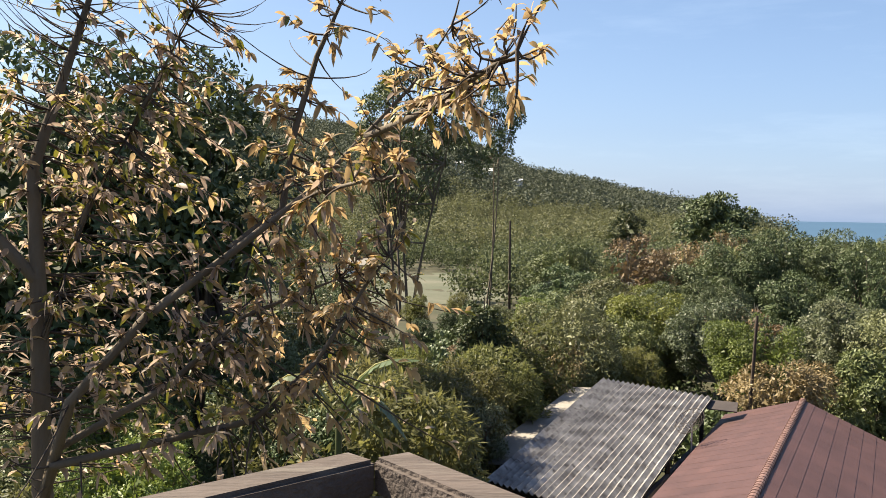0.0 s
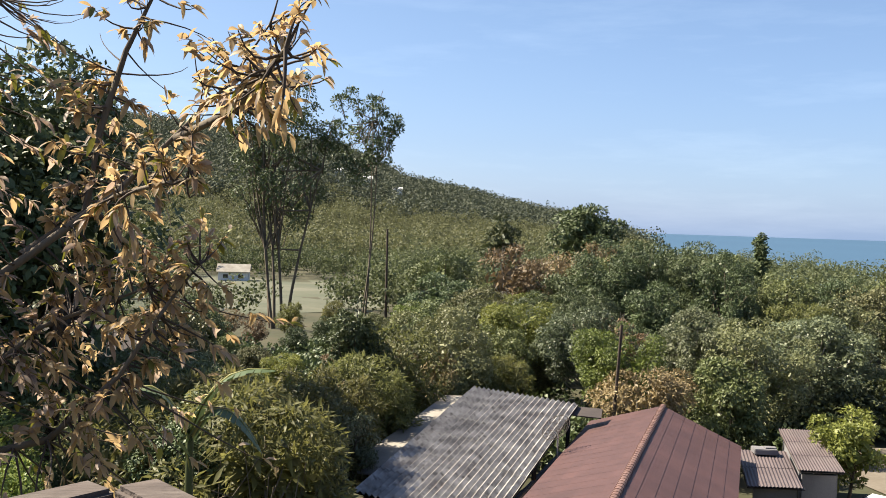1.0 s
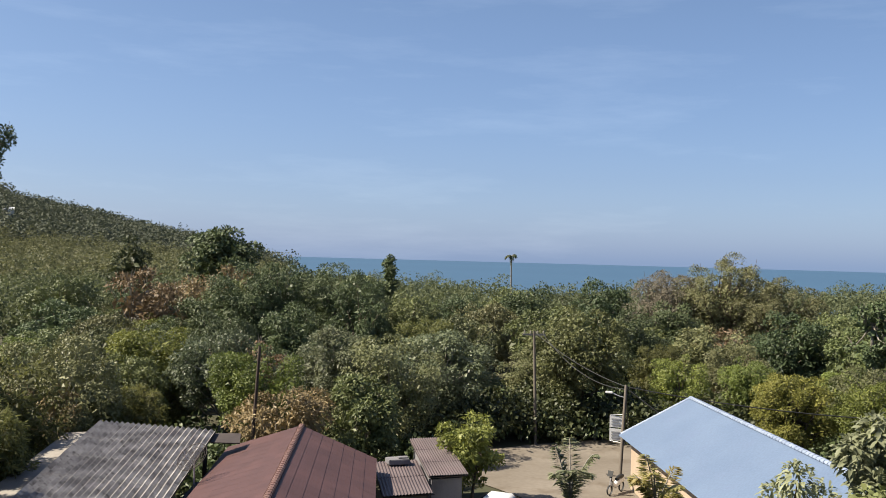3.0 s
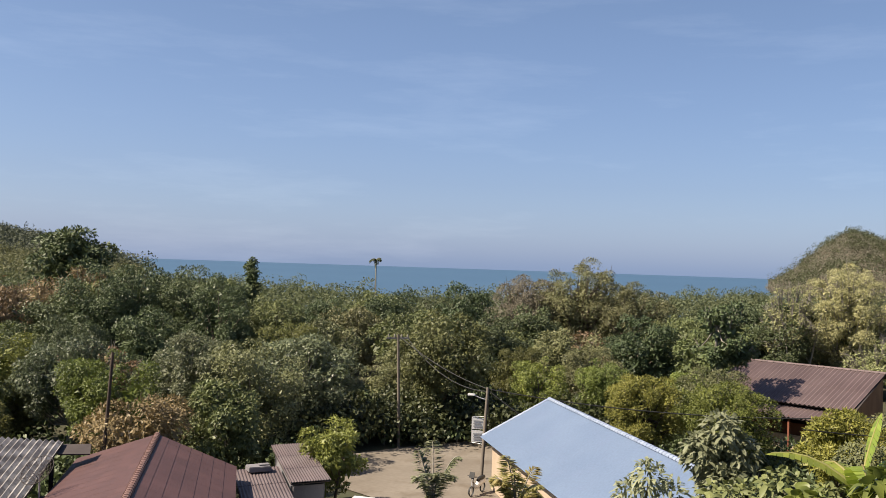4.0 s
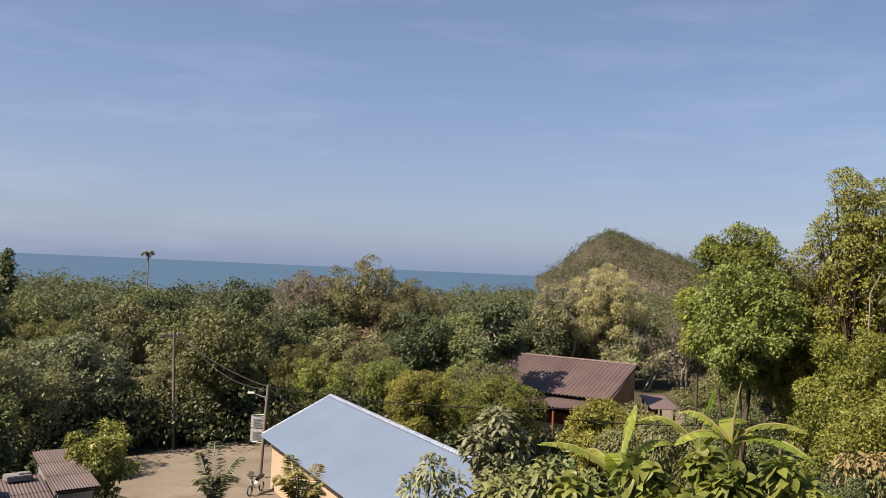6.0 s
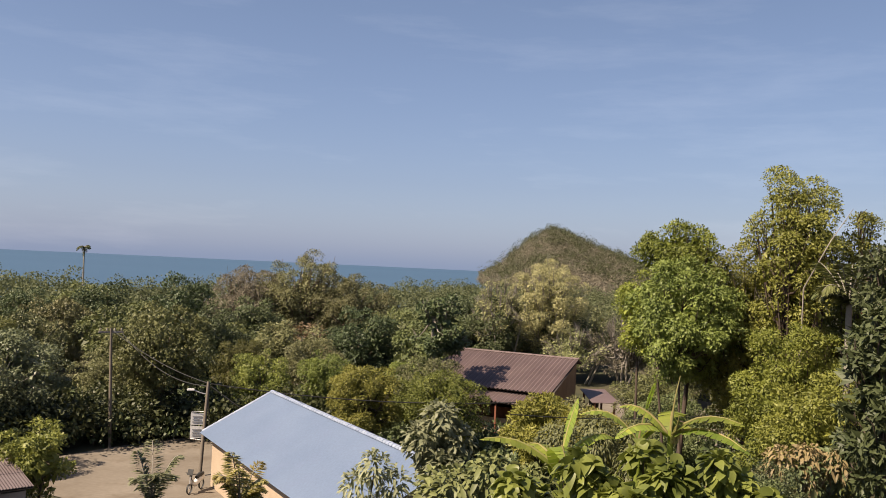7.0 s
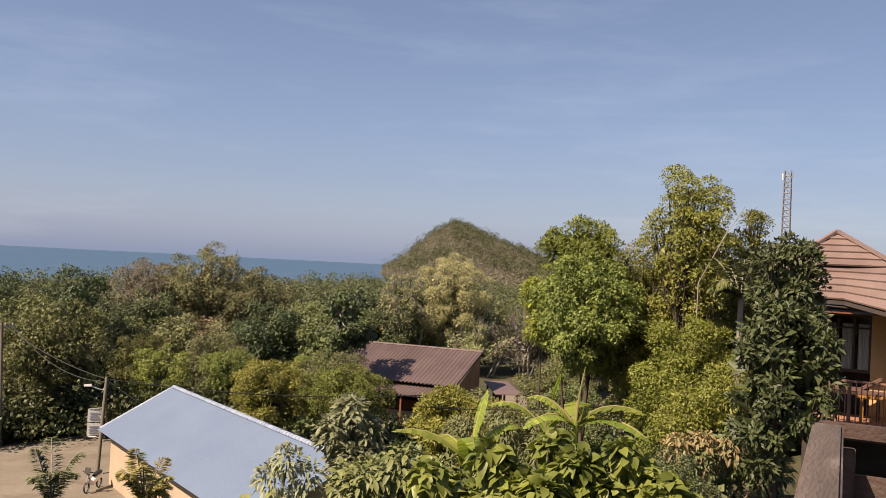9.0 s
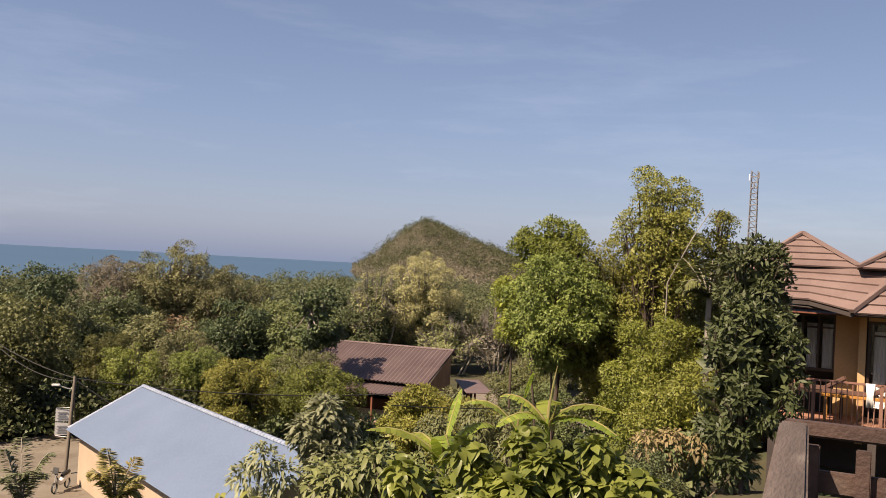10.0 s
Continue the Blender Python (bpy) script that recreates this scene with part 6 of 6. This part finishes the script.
leafy_bush("shrub", "slender shrub with narrow pale green leaves", 73, [(13.3 + a, 10.6 + b, 8.3 - c, .3) for a, b, c in ((0, 0, 0), (.2, -.3, .3), (-.1, .3, .4), (.1, -.1, .8), (.2, .35, 1.0), (-.2, -.4, 1.1), (0, .1, 1.5))], 1300, .19, .055, LEAF_SAGE, (13.3, 10.6, 5.6), .5)
leafy_bush("shrub", "low plant with long strap-like leaves", 74, [(12.3 + a, 10.2 + b, 7.55 - c, .3) for a, b, c in ((0, 0, 0), (.3, -.5, .1), (-.1, .5, .2), (.2, -1.0, .2), (0, -1.5, .2))], 90, .75, .13, LEAF_BRIGHT, (12.3, 10.0, 5.9), .7, segs=5)
leafy_bush("shrub", "green shrub beside the banana plants", 75, [(15.2 + a, 9.2 + b, 8.0 - c, .5) for a, b, c in ((0, 0, 0), (.5, -.6, .2), (-.3, .6, .3), (0, 1.2, .5), (.3, -1.0, .8), (0, .3, 1.0), (-.3, -.5, 1.2))], 1500, .24, .1, LEAF_MID, (15.2, 9.2, 5.6), .5)
leafy_bush("shrub", "dry brown shrub at the foot of the dark tree", 76, [(21.4 + a, 4.75 + b, 8.15 - c, .34) for a, b, c in ((0, 0, 0), (.3, -.6, .1), (-.3, .5, .1), (0, 0, .5))], 700, .22, .07, LEAF_BROWN, (21.4, 4.75, 6.6), .8)
leafy_bush("shrub", "dark shrub under the terrace", 77, [(22.0 + a, 4.2 + b, 8.0 - c, .5) for a, b, c in ((0, 0, 0), (.8, -.5, .1), (-.6, .6, .3), (1.3, .4, .4), (0, -.9, .5), (.4, .2, 1.0))], 1500, .22, .09, LEAF_DEEP, (22.2, 4.2, 6.6), .5)
# shrub added as a dark filler where only deep shade lies
leafy_bush("shrub", "added dark shrub standing in for the shade below the terrace", 79, [(20.8 + a, 0.7 + b, 6.9 - c, .42) for a, b, c in ((0, 0, 0), (.8, -.8, .1), (-.6, .9, .2), (1.5, .6, .3), (0, -1.5, .2), (1.0, 1.6, .3), (.4, .2, .8), (2.5, -.6, .2), (2.5, .9, .2))], 2200, .22, .09, LEAF_DEEP, (20.8, 0.9, 6.3), .5)
leafy_bush("shrub", "tawny fern-like shrub below the bungalow", 78, [(30 + a, 13.5 + b, 6.3 - c, .8) for a, b, c in ((0, 0, 0), (1, -1, .2), (-1, 1, .3), (1.5, .5, .8), (0, -1.5, .8), (-.6, .2, 1.6))], 4800, .24, .07, LEAF_OLIVE, (30, 13.5, 3.2), .8)
# slope cover between the deck and the houses
cr = np.random.default_rng(99)
for i in range(70):
    a, r = radians(cr.uniform(22, 86)), cr.uniform(9, 30)
    x, y = r * math.sin(a), r * math.cos(a)
    if math.hypot(x - 29, y - 27) < 9 or y < 4 or any(math.hypot(x - q[0], y - q[1]) < q[2] for q in ((13, 6, 1.5), (29.5, 1, 3))):
        continue
    sh = plant(WOOD_FAR[int(cr.choice([0, 1, 2]))], x, y, cr.uniform(.16, .3), cr.uniform(0, 6.28), 1.0, sink=.15, label="low green shrub on the slope below the deck")
    sh.name = "shrub"
    tagged(sh, category="shrub", group="slope shrubs")
# a thin leaning bamboo stalk
bs = thing("bamboo_stalk", (34.7, 7.8, 4), "pale thin leaning bamboo stalk before the tall tree", "bamboo")
part("culm", tubes("culm", [([(34.6, 7.9, float(ground_z(34.6, 7.9)) - .2), (34.74, 7.74, 9.7), (34.76, 7.72, 11.86), (34.95, 6.9, 13.6), (35.1, 6.2, 14.8)], [.035, .03, .028, .02, .01])], BARK_GREY, 6), bs)


# ---- autumn tree at the deck ----
def autumn_tree():
    rg = np.random.default_rng(42)
    zb = float(ground_z(-2.2, 5.2))
    ob = thing("autumn_tree", (-2.2, 5.2, zb), "spreading tree with yellow, orange and brown leaves", "tree")
    A = np.array
    limbs = [
        (A([(-2.2, 5.2, zb - .2), (-2.2, 5.1, 9.0), (-2.23, 5.03, 10.44), (-2.24, 5.02, 11.39), (-2.27, 5.01, 12.21), (-2.11, 5.08, 12.78), (-1.94, 5.15, 13.4)]), [.09, .08, .06, .05, .036, .026, .012]),
        (A([(-2.2, 5.1, 9.4), (-2.1, 4.7, 10.4), (-1.79, 4.34, 11.06), (-1.43, 4.37, 11.48), (-1.02, 4.49, 11.81), (-0.64, 4.56, 12.13), (-0.39, 4.58, 12.4), (-0.16, 4.6, 12.65), (0.03, 4.6, 12.95)]), [.045, .036, .028, .023, .019, .015, .011, .008, .004]),
        (A([(-0.39, 4.57, 12.38), (-0.06, 3.85, 12.44), (0.08, 3.25, 12.47), (0.2, 2.55, 12.46)]), [.02, .016, .011, .005]),
        (A([(-1.06, 4.5, 11.8), (-0.84, 4.73, 12.01), (-0.78, 4.74, 12.42), (-0.67, 4.75, 12.81), (-0.5, 4.77, 13.2)]), [.028, .022, .018, .014, .006]),
        (A([(-2.24, 5.02, 11.2), (-1.91, 4.83, 11.97), (-1.65, 4.93, 12.52), (-1.38, 5.0, 13.1)]), [.026, .02, .015, .007]),
        (A([(-1.95, 4.5, 10.7), (-0.93, 4.5, 10.95), (-0.63, 4.56, 11.24), (-0.38, 4.58, 11.64), (-0.27, 4.59, 11.78)]), [.022, .016, .012, .008, .004]),
        (A([(-1.9, 4.5, 10.8), (-1.39, 4.6, 11.1), (-1.03, 4.69, 11.45), (-0.54, 4.77, 11.65)]), [.02, .016, .012, .005]),
        (A([(-0.7, 4.5, 12.05), (-0.58, 4.2, 12.09), (-0.33, 3.75, 12.13), (-0.13, 3.45, 12.15)]), [.014, .011, .008, .004]),
        (A([(-2.25, 5.0, 11.6), (-2.7, 4.8, 12.2), (-3.2, 4.9, 12.9)]), [.035, .025, .012]),
    ]
    part("trunk", tubes("trunk", [(np.array(p), np.array(r)) for p, r in limbs], BARK, 8), ob)
    samples = np.concatenate([np.concatenate([p[i] + (p[i + 1] - p[i]) * t for t in np.linspace(0, 1, 8)[:, None]]).reshape(-1, 3) for p, _ in limbs for i in range(1 if p is limbs[0][0] else 0, len(p) - 1)])
    goals = [A([-2.15, 5.2, 11.9]) + rg.normal(size=3) * [.75, .45, .75] for _ in range(430)]
    goals += [A([-1.5, 4.9, 11.0]) + rg.normal(size=3) * [.6, .35, .35] for _ in range(80)]
    for k, n, s in ((1, 46, .16), (2, 60, .1), (3, 34, .16), (4, 40, .2), (5, 80, .16), (6, 75, .16), (7, 26, .07)):
        p = limbs[k][0]
        for _ in range(n):
            t = (0.25 + 0.75 * rg.random()) * (len(p) - 1)
            i = min(int(t), len(p) - 2)
            goals.append(p[i] + (p[i + 1] - p[i]) * (t - i) + rg.normal(size=3) * s + [0, 0, .05])
    twigs, cs, ds, ns = [], [], [], []
    for _ in range(170):
        g = A([-1.9, 5.0, 12.9]) + rg.normal(size=3) * [.7, .35, .35]
        q = samples[np.argmin(((samples - g) ** 2).sum(1))]
        e = g + [0, 0, .15]
        u = np.linspace(0, 1, 6)[:, None]
        b = (q + e) / 2 + rg.normal(size=3) * .07 + [0, 0, -.08]
        twigs.append(((1 - u) ** 2 * q + 2 * u * (1 - u) * b + u ** 2 * e, np.linspace(.005, .0012, 6)))
    for g in goals:
        g = np.array(g)
        if g[2] < 10.3:
            continue
        q = samples[np.argmin(((samples - g) ** 2).sum(1))]
        m = (q + g) / 2 + rg.normal(size=3) * .04
        u = np.linspace(0, 1, 5)[:, None]
        twigs.append(((1 - u) ** 2 * q + 2 * u * (1 - u) * (m - [0, 0, .04]) + u ** 2 * g, np.linspace(.006, .0015, 5)))
        way = unit(g - q)
        for _ in range(rg.integers(7, 14)):
            c = q + (g - q) * rg.uniform(.55, 1.0)
            cs.append(c)
            ds.append(way * .8 + rg.normal(size=3) * .6 - [0, 0, .15])
            ns.append(A([0, 0, 1.0]) + rg.normal(size=3) * .5)
    cs, ds, ns = A(cs), A(ds), A(ns)
    tagged(part("twig_mass", tubes("twig_mass", twigs, BARK_DARK, 4), ob), kind="stuff")
    warm = (cs[:, 0] > -1.0) & (rg.random(len(cs)) < .7) | (rg.random(len(cs)) < .15)
    near = np.clip(cs[:, 1] / 4.4, 0.62, 1.0)
    olive = ~warm & (rg.random(len(cs)) < .34)
    for sel, mat, lab in ((warm, LEAF_AUTUMN, "yellow and orange leaves"), (olive, LEAF_FEATHER, "olive green leaves"), (~warm & ~olive, LEAF_AUTUMN_BROWN, "pinkish brown leaves")):
        n = int(sel.sum())
        v, f = blades_np(cs[sel], ds[sel], ns[sel], rg.uniform(.05, .1, n) * near[sel], rg.uniform(.018, .034, n) * near[sel], .4, 3)
        part("leaf_canopy", mesh_np("leaf_canopy", v, f, mat), ob, lab)


autumn_tree()
